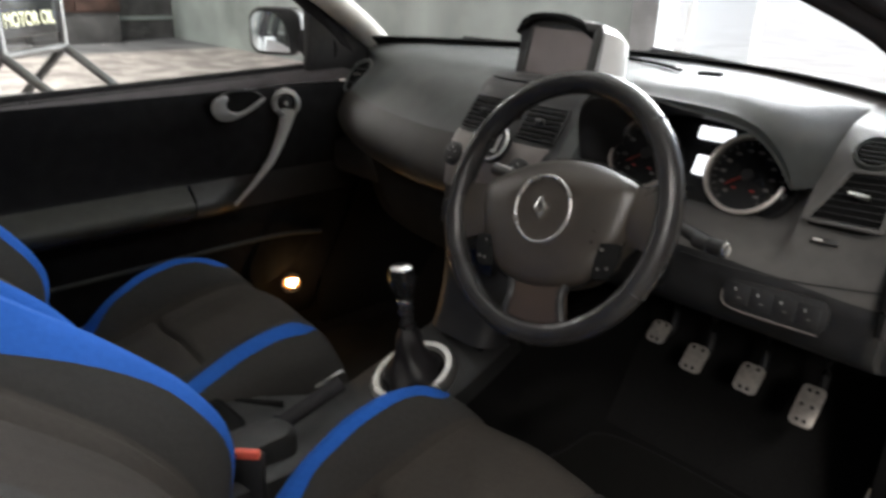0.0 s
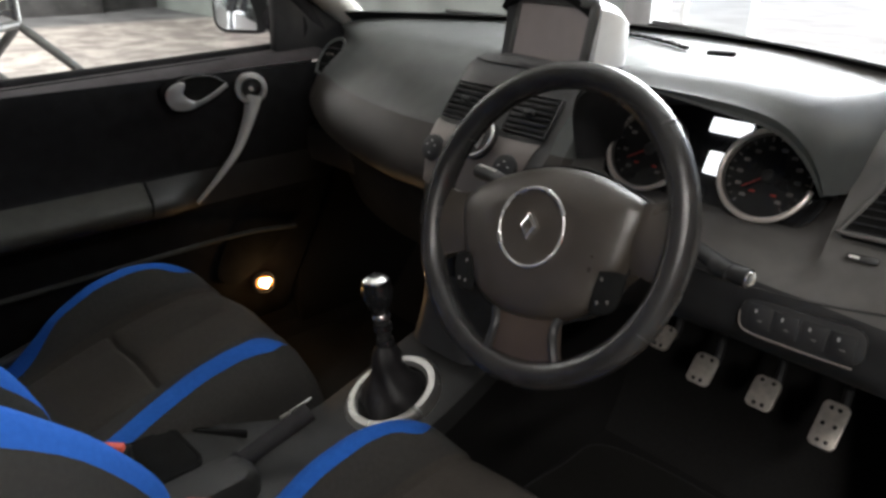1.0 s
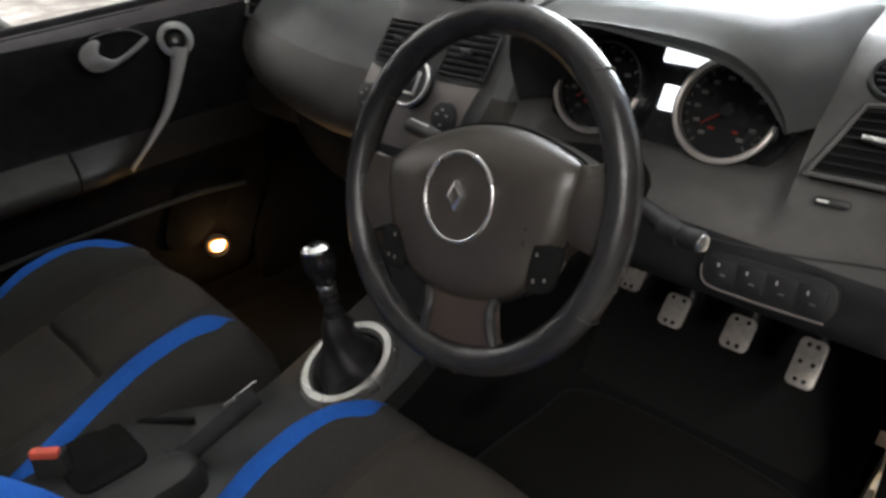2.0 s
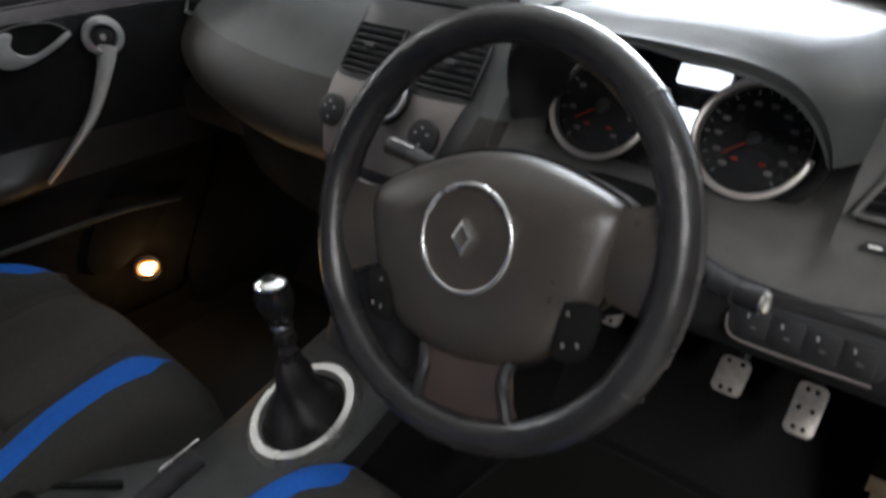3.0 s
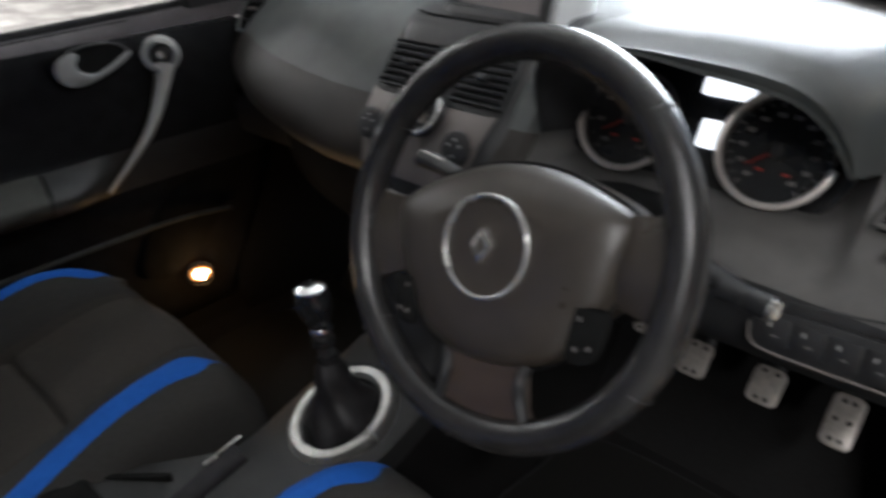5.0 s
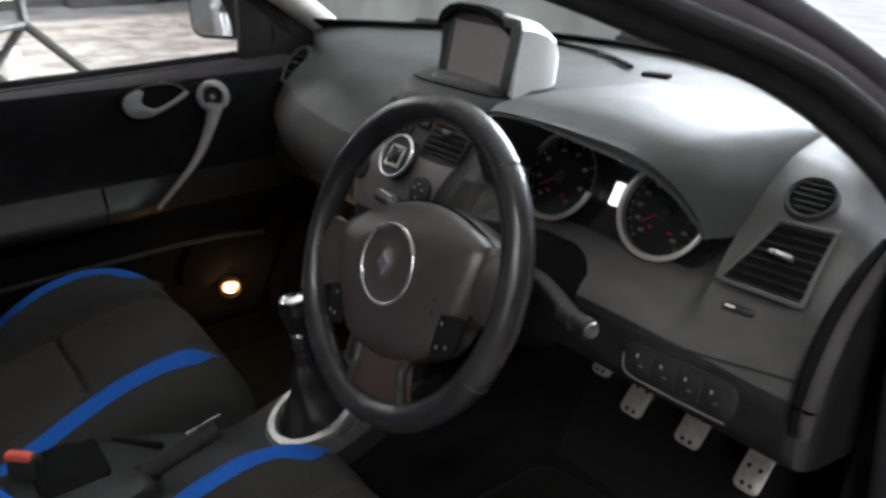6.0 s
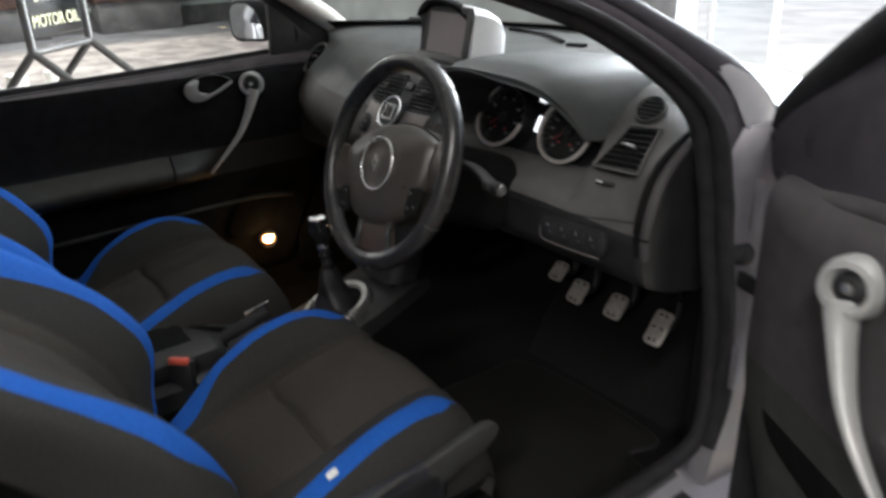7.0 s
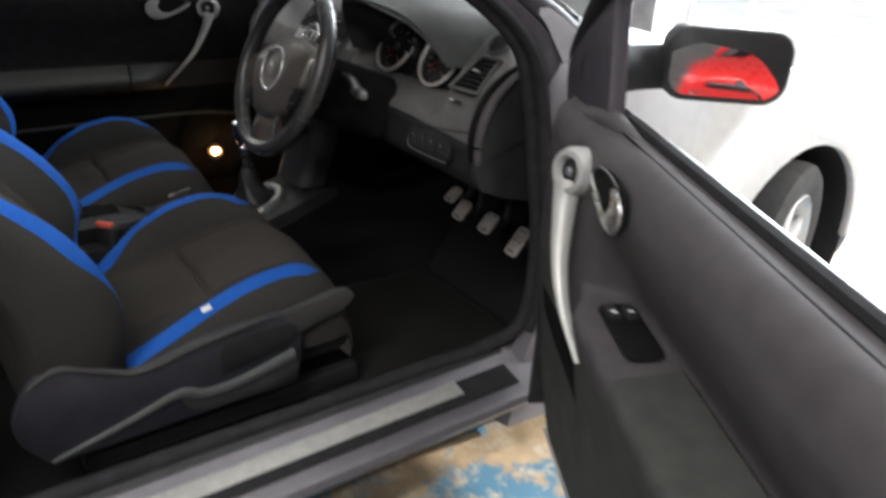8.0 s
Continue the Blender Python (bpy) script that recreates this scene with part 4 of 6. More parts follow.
part("emblem", loft([rhomb(1.0, 0.026), rhomb(0.92, 0.033), rhomb(0.62, 0.034), rhomb(0.50, 0.027)], cap=False), M_SATIN, wheel, "satin chrome lozenge emblem", sharp=15)
for s in (-1, 1):
    sp = [[WM @ Vector((s * x, y0 + (y1 - y0) * t, z + 0.010 * math.sin(math.pi * t))) for t in (0, 0.25, 0.5, 0.75, 1)] + [WM @ Vector((s * x, y1 + (y0 - y1) * t, z - 0.014)) for t in (0, 0.5, 1)] for x, y0, y1, z in ((0.105, -0.040, 0.030, -0.012), (0.126, -0.045, 0.032, -0.008), (0.150, -0.052, 0.034, -0.004), (0.176, -0.066, 0.042, -0.003))]
    part("spoke", loft(sp), M_AIRBAG, wheel, "grey side spoke")
    bt = part("button_pad", slab(smooth2d([(-0.013, 0.024), (0.016, 0.022), (0.016, 0.0), (0.006, -0.022), (-0.018, -0.024), (-0.018, 0.0)], 36), 0.010, WM @ pose(s * 0.106, -0.070, 0.001, 0, s * 8, 0) @ Matrix.Diagonal((s, 1, 1, 1)), 0.004), M_PIT, wheel, "black cruise control buttons")
    for dx, dy in ((-0.006, 0.014), (-0.008, -0.012), (0.004, -0.010)):
        part("mark", box((0, 0, 0), (0.0028, 0.004, 0.0008), 0, WM @ pose(s * (0.106 + dx), -0.070 + dy, 0.0118 - dx * 0.14)), M_TICK, bt)
# lower double spoke
lo = [[WM @ Vector((x * w, y, z)) for x in (-1, -0.6, 0, 0.6, 1)] + [WM @ Vector((x * w, y, z - 0.016)) for x in (1, 0, -1)] for y, w, z in ((-0.095, 0.046, 0.002), (-0.120, 0.042, 0.006), (-0.150, 0.045, 0.005), (-0.178, 0.060, 0.0))]
part("lower_spoke", loft(lo), M_SPOKE, wheel, "bronze-grey lower spoke")
part("hub_gap", tube([WM @ Vector((x, y, -0.001 - 0.55 * x * x - 4.6 * max(0.0, y - 0.005) ** 2)) for x, y in hub_shape(1.012) + hub_shape(1.012)[:1]], 0.0014, 6, 160, cap=False), M_PIT, wheel)
for s in (-1, 1):
    part("spoke_edge", tube([WM @ Vector((s * 0.047, -0.108, 0.004)), WM @ Vector((s * 0.043, -0.128, 0.007)), WM @ Vector((s * 0.050, -0.158, 0.006))], 0.006, 8, 12), M_BLACK, wheel)

# column shroud and stalks
col = group_empty("steering_column", (0.37, 0.2, 0.95), label="black steering column shroud under the wheel", category="steering column")
part("shroud", loft([[WCOL @ Vector((x * k, y * k * 1.05 - 0.01, z)) for x, y in rounded(0.13, 0.14, 0.04, 6)] for k, z in ((0.75, -0.05), (0.95, -0.07), (1.0, -0.15), (1.05, -0.26))]), M_PIT, col)
for s, end in ((1, (0.600, 0.085, 0.966)), (-1, (0.150, 0.135, 0.972))):
    st = part("stalk", tube([(0.368 + s * 0.06, 0.13, 0.968), (0.368 + s * 0.13, 0.118, 0.972), Vector(end) - Vector((s * 0.02, 0, 0))], [0.008, 0.009, 0.011], 14, 20), M_BLACK, col, "black control stalk")
    part("end", tube([Vector(end) - Vector((s * 0.045, -0.006 * s, 0)), end], [0.0105, 0.0112], 18, 6), M_BLACK, st, "black knurled stalk end")
    if s < 0:
        # silver bar in place of the windscreen's reflection on the black stalk
        part("strip", tube([Vector(end) + Vector((-s * 0.046, 0.006 * s - 0.004, 0.0098)), Vector(end) + Vector((-s * 0.006, -0.004, 0.0106))], 0.0022, 8, 6), M_SATIN, st, "thin bright strip standing for a reflection on the stalk")
    part("cap", lathe([(0, 0.004), (0.008, 0.003), (0.0115, -0.004)], 20, facing(end, (s, -0.25, 0.1))), M_SATIN, st)

# ---- pedals ----


def pedal(name, p, w, h, tilt, label):
    g = group_empty(name, p, label=label, category="pedal", group="pedals")
    m = facing(p, (0, -math.cos(radians(tilt)), math.sin(radians(tilt))))
    part("pad", slab(rounded(w, h, 0.012), 0.010, m, 0.003), M_ALU, g, "drilled aluminium pad")
    n = max(2, int(h / 0.026))
    for j in range(n):
        for i in (-1, 1):
            part("stud", lathe([(0, 0.002), (0.003, 0.0018), (0.004, 0)], 10, m @ pose(i * w * 0.22 * (1 if j % 2 else 0.7), -h * 0.36 + h * 0.72 * j / (n - 1), 0.010)), M_RUBBER, g)
    part("arm", tube([m @ Vector((0, 0, -0.004)), m @ Vector((0, 0.05, -0.04)), Vector(p) + Vector((0, 0.06, 0.22))], 0.009, 8, 14), M_BLACK, g)
    return g


pedal("clutch_pedal", (0.362, 0.560, 0.535), 0.047, 0.062, 42, "drilled aluminium clutch pedal above the mat")
pedal("brake_pedal", (0.481, 0.560, 0.540), 0.049, 0.062, 42, "drilled aluminium brake pedal above the mat")
pedal("accelerator_pedal", (0.595, 0.570, 0.527), 0.046, 0.085, 40, "long drilled aluminium accelerator pedal")
pedal("foot_rest", (0.240, 0.62, 0.53), 0.045, 0.055, 48, "aluminium foot rest beside the clutch")

# ---- console and gear lever ----
con = group_empty("centre_console", (0, -0.1, 0.24), label="dark plastic centre console between the seats", category="console")
CON = [(0.30, 0.10, 0.588), (0.20, 0.11, 0.556), (0.08, 0.112, 0.516), (-0.05, 0.105, 0.492), (-0.16, 0.10, 0.50), (-0.28, 0.10, 0.515), (-0.45, 0.10, 0.52), (-0.62, 0.095, 0.52)]


def con_ring(y, w, z):
    v = w + 0.075 * max(0.0, min(1.0, (-0.06 - y) / 0.14))
    return [(-v - 0.03, y, 0.24), (-v, y, z - 0.05), (-v + 0.006, y, z - 0.012), (-v + 0.02, y, z), (0, y, z + 0.003), (w - 0.02, y, z), (w - 0.006, y, z - 0.012), (w, y, z - 0.05), (w + 0.03, y, 0.24)]


line = spline([Vector(c) for c in CON], 40)
part("tunnel", loft([con_ring(p.x, p.y, p.z)[1:8] for p in line], closed=False), M_CONSOLE, con, "dark grey tunnel cover")
for lo in (0, 7):
    part("tunnel_side", loft([con_ring(p.x, p.y, p.z)[lo : lo + 2] for p in line], closed=False), M_CARPET, con, "carpeted tunnel side")
part("tunnel_front", loft([[(-0.13, y, 0.24), (-0.098, y, 0.575), (0.098, y, 0.575), (0.13, y, 0.24)] for y in (0.298, 0.5, 0.7, 0.84)]), M_CARPET, con, "carpeted tunnel under the dashboard")
RC = Vector((0.010, 0.074, 0.527))
RM = facing(RC, (0, -0.33, 0.944), (0, 1, 0))
part("gear_surround", lathe([(0.064, 0.002), (0.069, 0.010), (0.081, 0.010), (0.088, 0.002), (0.088, -0.02)], 56, RM @ Matrix.Diagonal((0.93, 1.08, 1, 1))), M_SATIN, con, "silver oval gear surround")
part("gear_well", lathe([(0, 0.002), (0.067, 0.002)], 40, RM @ Matrix.Diagonal((0.93, 1.08, 1, 1))), M_PIT, con)
part("coin_tray", box((0.0, 0.225, 0.568), (0.15, 0.05, 0.02), 0.006, pose(0, 0, 0, 14, 0, 0)), M_GLOSS, con)
# flat black top paints the holder's dark depth
part("cup_holder", loft([[(-0.112 + x, -0.315 + y, z) for x, y in rounded(0.118 * k, 0.098 * k, 0.024 * k, 6)] for k, z in ((1.10, 0.508), (1.10, 0.5225), (1.02, 0.5235), (0.98, 0.5215))], cap=True), M_PIT, con, "cup holder, its shaded depth a flat black face")
for x, y, a, n in ((-0.122, -0.205, 44, 0.10), (-0.030, -0.222, 44, 0.06)):
    part("slot", box((x, y, 0.508), (n, 0.009, 0.014), 0.003, pose(0, 0, 0, 0, 0, a)), M_PIT, con)
part("armrest_box", loft([[(0.030 + x * k, -0.345 + y * k, z) for x, y in rounded(0.078, 0.25, 0.036, 8)] for k, z in ((1.0, 0.49), (1.0, 0.528), (0.97, 0.545), (0.88, 0.556), (0.6, 0.560))]), M_CONSOLE, con, "rounded black armrest box")

gear = group_empty("gear_lever", RC, label="gear lever with a chrome-capped black knob and gaiter", category="gear lever")
top = Vector((-0.012, 0.058, 0.757))
base = RC + Vector((0, 0.0, 0.0))
gl = []
for k in range(9):
    t = k / 8
    r = 0.056 * (1 - t) ** 1.25 + 0.016 * t + 0.003 * math.sin(t * 10)
    c = base.lerp(top, t * 0.46)
    gl.append([c + Vector((r * math.cos(a) * (1 + 0.11 * math.cos(5 * a + k)), r * 1.05 * math.sin(a) * (1 + 0.11 * math.cos(5 * a + k)), -0.33 * r * -math.sin(a) * (1 - t))) for a in (2 * math.pi * j / 30 for j in range(30))])
part("gaiter", loft(gl), M_GAITER, gear, "folded black leather gaiter")
part("shaft", tube([base.lerp(top, 0.40), base.lerp(top, 0.72)], [0.012, 0.012], 16, 6), M_BLACK, gear)
for k in (0.45, 0.58):
    part("collar", tube([base.lerp(top, k), base.lerp(top, k + 0.045)], [0.018, 0.016], 20, 4), M_GLOSS, gear)
KM = facing(base.lerp(top, 0.70), top - base, (0, 1, 0))
L = (top - base).length * 0.30
part("knob", lathe([(0, 0), (0.013, 0.0), (0.016, 0.008), (0.0225, 0.020), (0.0265, 0.034), (0.0275, 0.046), (0.0262, L - 0.014), (0.0238, L - 0.004)], 36, KM), M_GLOSS, gear, "glossy black knob")
part("knob_cap", lathe([(0.0238, L - 0.008), (0.0235, L), (0.017, L + 0.004), (0, L + 0.006)], 32, KM), M_CHROME, gear, "chrome cap")
part("knob_collar", lathe([(0.0135, -0.008), (0.0165, -0.006), (0.0170, 0.000), (0.0150, 0.003)], 28, KM), M_CHROME, gear, "chrome ring under the knob")
part("shift_plate", lathe([(0, L + 0.0068), (0.010, L + 0.0062), (0.011, L + 0.004)], 24, KM), M_GLOSS, gear)

hb = group_empty("handbrake", (0, -0.25, 0.5), label="handbrake lever with a silver grip edge", category="handbrake")
part("grip", tube([(0.004, -0.235, 0.535), (0.006, -0.17, 0.553), (0.010, -0.105, 0.572)], [0.017, 0.017, 0.018], 14, 16, 0.8), M_RUBBER, hb, "black grip")
part("blade", box((0.009, -0.128, 0.591), (0.004, 0.060, 0.005), 0.0015, pose(0, 0, 0, 14, 0, -4)), M_SATIN, hb, "silver edge of the grip")
part("sleeve", tube([(0.0, -0.28, 0.51), (0.004, -0.225, 0.536)], [0.024, 0.021], 12, 6), M_RUBBER, hb)

# ---- belt buckles ----
for x, y, z in ((0.082, -0.335, 0.565), (-0.130, -0.375, 0.56)):
    bk = group_empty("belt_buckle", (x, y, 0.45), label="black seat belt buckle with a red release button", category="buckle", group="belt buckles")
    part("body", box((x, y, z - 0.055), (0.050, 0.024, 0.11), 0.006, pose(0, 0, 0, -8, 0, 45)), M_BLACK, bk)
    part("release_button", box((x, y - 0.001, z + 0.002), (0.042, 0.017, 0.014), 0.004, pose(0, 0, 0, -8, 0, 45)), M_REDPLASTIC, bk, "red release button")
    part("stem", tube([(x, y, z - 0.10), (x, y - 0.02, 0.36)], 0.012, 8, 6), M_BLACK, bk)

# ---- seats ----
CREST = [(-0.52, 0.47), (-0.45, 0.485), (-0.40, 0.505), (-0.353, 0.545), (-0.296, 0.598), (-0.215, 0.640), (-0.135, 0.654), (-0.065, 0.640), (-0.005, 0.602), (0.03, 0.557), (0.048, 0.50), (0.056, 0.46)]
MID = [(-0.52, 0.49), (-0.40, 0.505), (-0.25, 0.535), (-0.12, 0.568), (-0.03, 0.586), (0.018, 0.576), (0.046, 0.535), (0.056, 0.46)]


def soft_lerp(x, pts, w=0.02):
    return sum(lerp(x + d * w, pts) for d in (-1, -0.5, 0, 0.5, 1)) / 5


CREST_R = [(-0.52, 0.44), (-0.45, 0.465), (-0.40, 0.49), (-0.33, 0.522), (-0.26, 0.556), (-0.18, 0.588), (-0.10, 0.603), (-0.04, 0.596), (0.0, 0.575), (0.03, 0.545), (0.048, 0.50), (0.056, 0.46)]


def cushion_top(ax, y, side):
    zc, zb = soft_lerp(y, MID), soft_lerp(y, CREST if side < 0 else CREST_R)
    z = zc + (zb - zc) * smoothstep((ax - 0.082) / 0.09)
    if ax > 0.172:
        z -= 0.050 * ((ax - 0.172) / 0.045) ** 1.8
    z += 0.006 * math.cos(math.pi * min(1, ax / 0.112)) * (1 if ax < 0.112 else 0)
    z -= 0.009 * math.exp(-(((ax - 0.112) / 0.006) ** 2)) * (1 if y < 0.03 else 0)
    if ax < 0.112:
        z -= 0.010 * math.exp(-(((y + 0.222) / 0.006) ** 2))
    return z


XS = [0, 0.03, 0.06, 0.08, 0.095, 0.103, 0.108, 0.112, 0.116, 0.121, 0.126]
YS = sorted([-0.52 + 0.576 * k / 34 for k in range(35)] + [-0.232, -0.227, -0.222, -0.217, -0.212])


def seat():
    st = group_empty("bucket_seat", (0, -0.25, 0.26), label="front car seat in grey cloth with bright blue bolster bands", category="car seat", group="front seats")

    def stripe(y, side):
        k = smoothstep((0.006 - y) / 0.05)
        inner = 0.157 - 0.010 * smoothstep((y + 0.10) / 0.05)
        inner += -0.026 * smoothstep((-0.29 - y) / 0.10) if side < 0 else 0.003
        return 0.172 + (inner - 0.172) * k, 0.173 + 0.019 * k

    narrow = lambda y: 1.075 - 0.06 * smoothstep((y + 0.02) / 0.10) ** 2
    cols = {-1: {}, 1: {}}
    for y, side in [(y, s) for y in YS for s in (-1, 1)]:
        s0, s1 = stripe(y, side)
        ax = XS + [0.126 + (s0 - 0.126) * k / 2 for k in (1, 2)] + [s0 + (s1 - s0) * k / 3 for k in (1, 2, 3)] + [s1 + (0.222 - s1) * k / 4 for k in (1, 2, 3, 4)]
        row = [(a, cushion_top(a, y, side)) for a in ax]
        row += [(0.226, row[-1][1] - 0.03), (0.222, 0.42)]
        cols[side][y] = row
    n = len(cols[1][YS[0]])
    full = list(range(n - 1, 0, -1)) + list(range(n))

    def piece(name, material, lo, hi, side, label):
        idx = range(lo, hi + 1)
        bm = loft([[Vector((side * cols[side][y][i][0] * narrow(y), y, cols[side][y][i][1])) for i in idx] for y in YS], closed=False)
        return part(name, bm, material, st, label)

    for side in (-1, 1):
        piece("cushion_insert", M_FABRIC, 0, 8, side, "grey cloth cushion centre")
        piece("cushion_bolster", M_FABRIC_D, 8, 12, side, "dark grey cloth bolster")
        piece("blue_band", M_BLUE, 12, 15, side, "bright blue cloth band")
        piece("cushion_side", M_FABRIC_D, 15, n - 1, side, "dark grey cloth side")
    front = [Vector(((-1 if k < n - 1 else 1) * cols[1][YS[-1]][i][0] * narrow(YS[-1]), YS[-1], cols[-1 if k < n - 1 else 1][YS[-1]][i][1])) for k, i in enumerate(full)]
    part("cushion_front", loft([front, [Vector((p.x * 0.97, 0.054, min(p.z, 0.45) - 0.04)) for p in front], [Vector((p.x * 0.9, 0.02, 0.39)) for p in front]], closed=False), M_FABRIC_D, st)
    part("seat_pan", box((0, -0.20, 0.40), (0.44, 0.52, 0.06), 0.02), M_BLACK, st, "black seat pan")

    # backrest, by height
    RIDGE = [(0.50, -0.425), (0.56, -0.415), (0.64, -0.425), (0.72, -0.456), (0.79, -0.502), (0.87, -0.58), (0.96, -0.68), (1.04, -0.762), (1.12, -0.85), (1.18, -0.915)]
    ZS = [0.47 + 0.70 * k / 34 for k in range(35)]
    HW = [(0.45, 0.235), (0.58, 0.262), (0.70, 0.268), (0.9, 0.262), (1.05, 0.235), (1.17, 0.19)]
    rows = {-1: [], 1: []}
    for z, side in [(z, s) for z in ZS for s in (-1, 1)]:
        yr, hw = soft_lerp(z, RIDGE), soft_lerp(z, HW)
        yb = yr
        yr += 0.042 * smoothstep((z - 0.56) / 0.14) * smoothstep((1.16 - z) / 0.1) if side < 0 else 0
        yc = yb - 0.065 - 0.02 * smoothstep((z - 0.6) / 0.3) + 0.05 * smoothstep((z - 0.98) / 0.15)
        r = hw - 0.052
        w = smoothstep((z - 0.62) / 0.14)
        s0, s1 = (r - 0.030 - 0.034 * smoothstep((z - 0.80) / 0.2), r + 0.016) if side < 0 else (r + 0.008 + 0.012 * smoothstep((z - 0.8) / 0.1), r + 0.010 + 0.028 * w)
        ax = [0, 0.04, 0.08, 0.11, 0.125, 0.13, 0.135, 0.14] + [0.14 + (s0 - 0.14) * k / 3 for k in (1, 2, 3)] + [s0 + (s1 - s0) * k / 3 for k in (1, 2, 3)] + [s1 + (hw - s1) * k / 4 for k in (1, 2, 3, 4)]
        row = []
        for a in ax:
            y = yc + (yr - yc) * smoothstep((a - 0.10) / (r - 0.10))
            if a > r:
                y -= 0.055 * ((a - r) / (hw - r)) ** 2.2
            y += 0.01 * math.cos(math.pi * min(1, a / 0.12)) * (1 if a < 0.12 else 0)
            y -= 0.007 * math.exp(-(((a - 0.132) / 0.005) ** 2))
            row.append((a, y))
        row += [(hw + 0.004, row[-1][1] - 0.04), (hw - 0.005, yb - 0.16), (hw * 0.8, yb - 0.19), (0, yb - 0.20)]
        rows[side].append(row)
    m = len(rows[1][0])
    for side in (-1, 1):
        for name, material, lo, hi, label in (("back_insert", M_FABRIC, 0, 6, "grey cloth backrest centre"), ("back_bolster", M_FABRIC_D, 6, 10, "dark grey cloth bolster"), ("blue_band", M_BLUE, 10, 13, "bright blue cloth band"), ("back_side", M_FABRIC_D, 13, m - 1, "dark grey cloth backrest side")):
            part(name, loft([[Vector((side * rows[side][k][i][0], rows[side][k][i][1], z)) for i in range(lo, hi + 1)] for k, z in enumerate(ZS)], closed=False), material, st, label)
    lastz = ZS[-1]
    ringt = [Vector((sd * rows[sd][-1][i][0], rows[sd][-1][i][1], lastz)) for sd, rng in ((1, range(m)), (-1, range(m - 2, 0, -1))) for i in rng]
    mid = sum(ringt, Vector()) / len(ringt)
    part("back_top", loft([ringt, [p.lerp(mid, 0.25) + Vector((0, -0.01, 0.03)) for p in ringt], [p.lerp(mid, 0.8) + Vector((0, -0.015, 0.045)) for p in ringt]]), M_FABRIC_D, st)
    part("headrest", loft([[(x * k, -0.93 - (z - 1.36) * 0.4 + y * k, z) for x, y in rounded(0.25, 0.11, 0.045, 6)] for k, z in ((0.8, 1.27), (0.97, 1.29), (1.0, 1.36), (0.95, 1.43), (0.75, 1.46))]), M_FABRIC_D, st, "grey cloth headrest")
    for s in (-1, 1):
        part("headrest_post", tube([(s * 0.06, -0.83, 1.16), (s * 0.06, -0.90, 1.30)], 0.007, 8, 4), M_SATIN, st)
        part("seat_rail", box((s * 0.19, -0.22, 0.285), (0.035, 0.62, 0.05), 0.008), M_BLACK, st, "black steel seat rail")
    return st


def seat_shield(st, side):
    """Plastic trim along the outer side of a seat."""
    m = Matrix(((0, 0, side, side * 0.235), (1, 0, 0, 0), (0, 1, 0, 0), (0, 0, 0, 1)))
    m[0][3] = side * 0.236
    o = [(-0.585, 0.345), (-0.625, 0.40), (-0.635, 0.46), (-0.60, 0.525), (-0.55, 0.548), (-0.50, 0.535), (-0.45, 0.505), (-0.41, 0.497), (-0.36, 0.505), (-0.26, 0.53), (-0.14, 0.535), (-0.08, 0.525), (-0.08, 0.46), (-0.09, 0.37), (-0.12, 0.352), (-0.30, 0.350)]
    sh = part("side_shield", slab(smooth2d(o, 64), 0.020, m, 0.006), M_SHIELD, st, "dark plastic side shield")
    lev = [(-0.12, 0.535), (0.00, 0.555), (0.035, 0.548), (0.045, 0.53), (0.02, 0.505), (-0.04, 0.49), (-0.10, 0.478)]
    part("height_lever", slab(smooth2d(lev, 36), 0.018, m @ pose(0, 0, 0.004), 0.005), M_DASH_LOW, sh, "grey height lever")
    part("shield_panel", slab(smooth2d([(-0.262, 0.432), (-0.18, 0.446), (-0.105, 0.462), (-0.10, 0.505), (-0.17, 0.512), (-0.255, 0.498)], 36), 0.004, m @ pose(0, 0, 0.020), 0.0015), M_BLACK, sh, "darker front panel of the shield")
    part("shield_rib", tube([m @ Vector(p) for p in ((-0.585, 0.352, 0.019), (-0.45, 0.388, 0.021), (-0.37, 0.413, 0.022), (-0.335, 0.416, 0.022), (-0.30, 0.400, 0.022), (-0.22, 0.402, 0.022), (-0.10, 0.428, 0.020))], [0.007, 0.010, 0.012, 0.013, 0.016], 10, 48, 0.55, up=(side, 0, 0)), M_DASH, sh, "paler raised rib")
    part("shield_wedge", slab(smooth2d([(-0.345, 0.414), (-0.290, 0.402), (-0.20, 0.404), (-0.105, 0.424), (-0.102, 0.375), (-0.20, 0.358), (-0.30, 0.362), (-0.338, 0.386)], 40), 0.006, m @ pose(0, 0, 0.017), 0.003), M_DASH_LOW, sh, "paler lower front of the shield")
    part("shield_rib", tube([m @ Vector(p) for p in ((-0.60, 0.52, 0.018), (-0.55, 0.545, 0.020), (-0.48, 0.515, 0.020), (-0.41, 0.494, 0.02), (-0.30, 0.518, 0.022), (-0.16, 0.538, 0.022))], 0.006, 8, 36), M_DASH_LOW, sh)


seat_d = seat()
seat_p = copy_thing(seat_d, Matrix.Translation((-0.388, -0.265, 0.26)))
seat_d.matrix_basis = Matrix.Translation((0.382, -0.25, 0.26))
bpy.context.view_layer.update()
tagged(seat_d, label="driver's car seat in grey cloth with bright blue bolster bands")
tagged(seat_p, label="passenger car seat in grey cloth with bright blue bolster bands")
off_d, off_p = Matrix.Translation((0.382, 0, 0)), Matrix.Translation((-0.388, -0.015, 0))


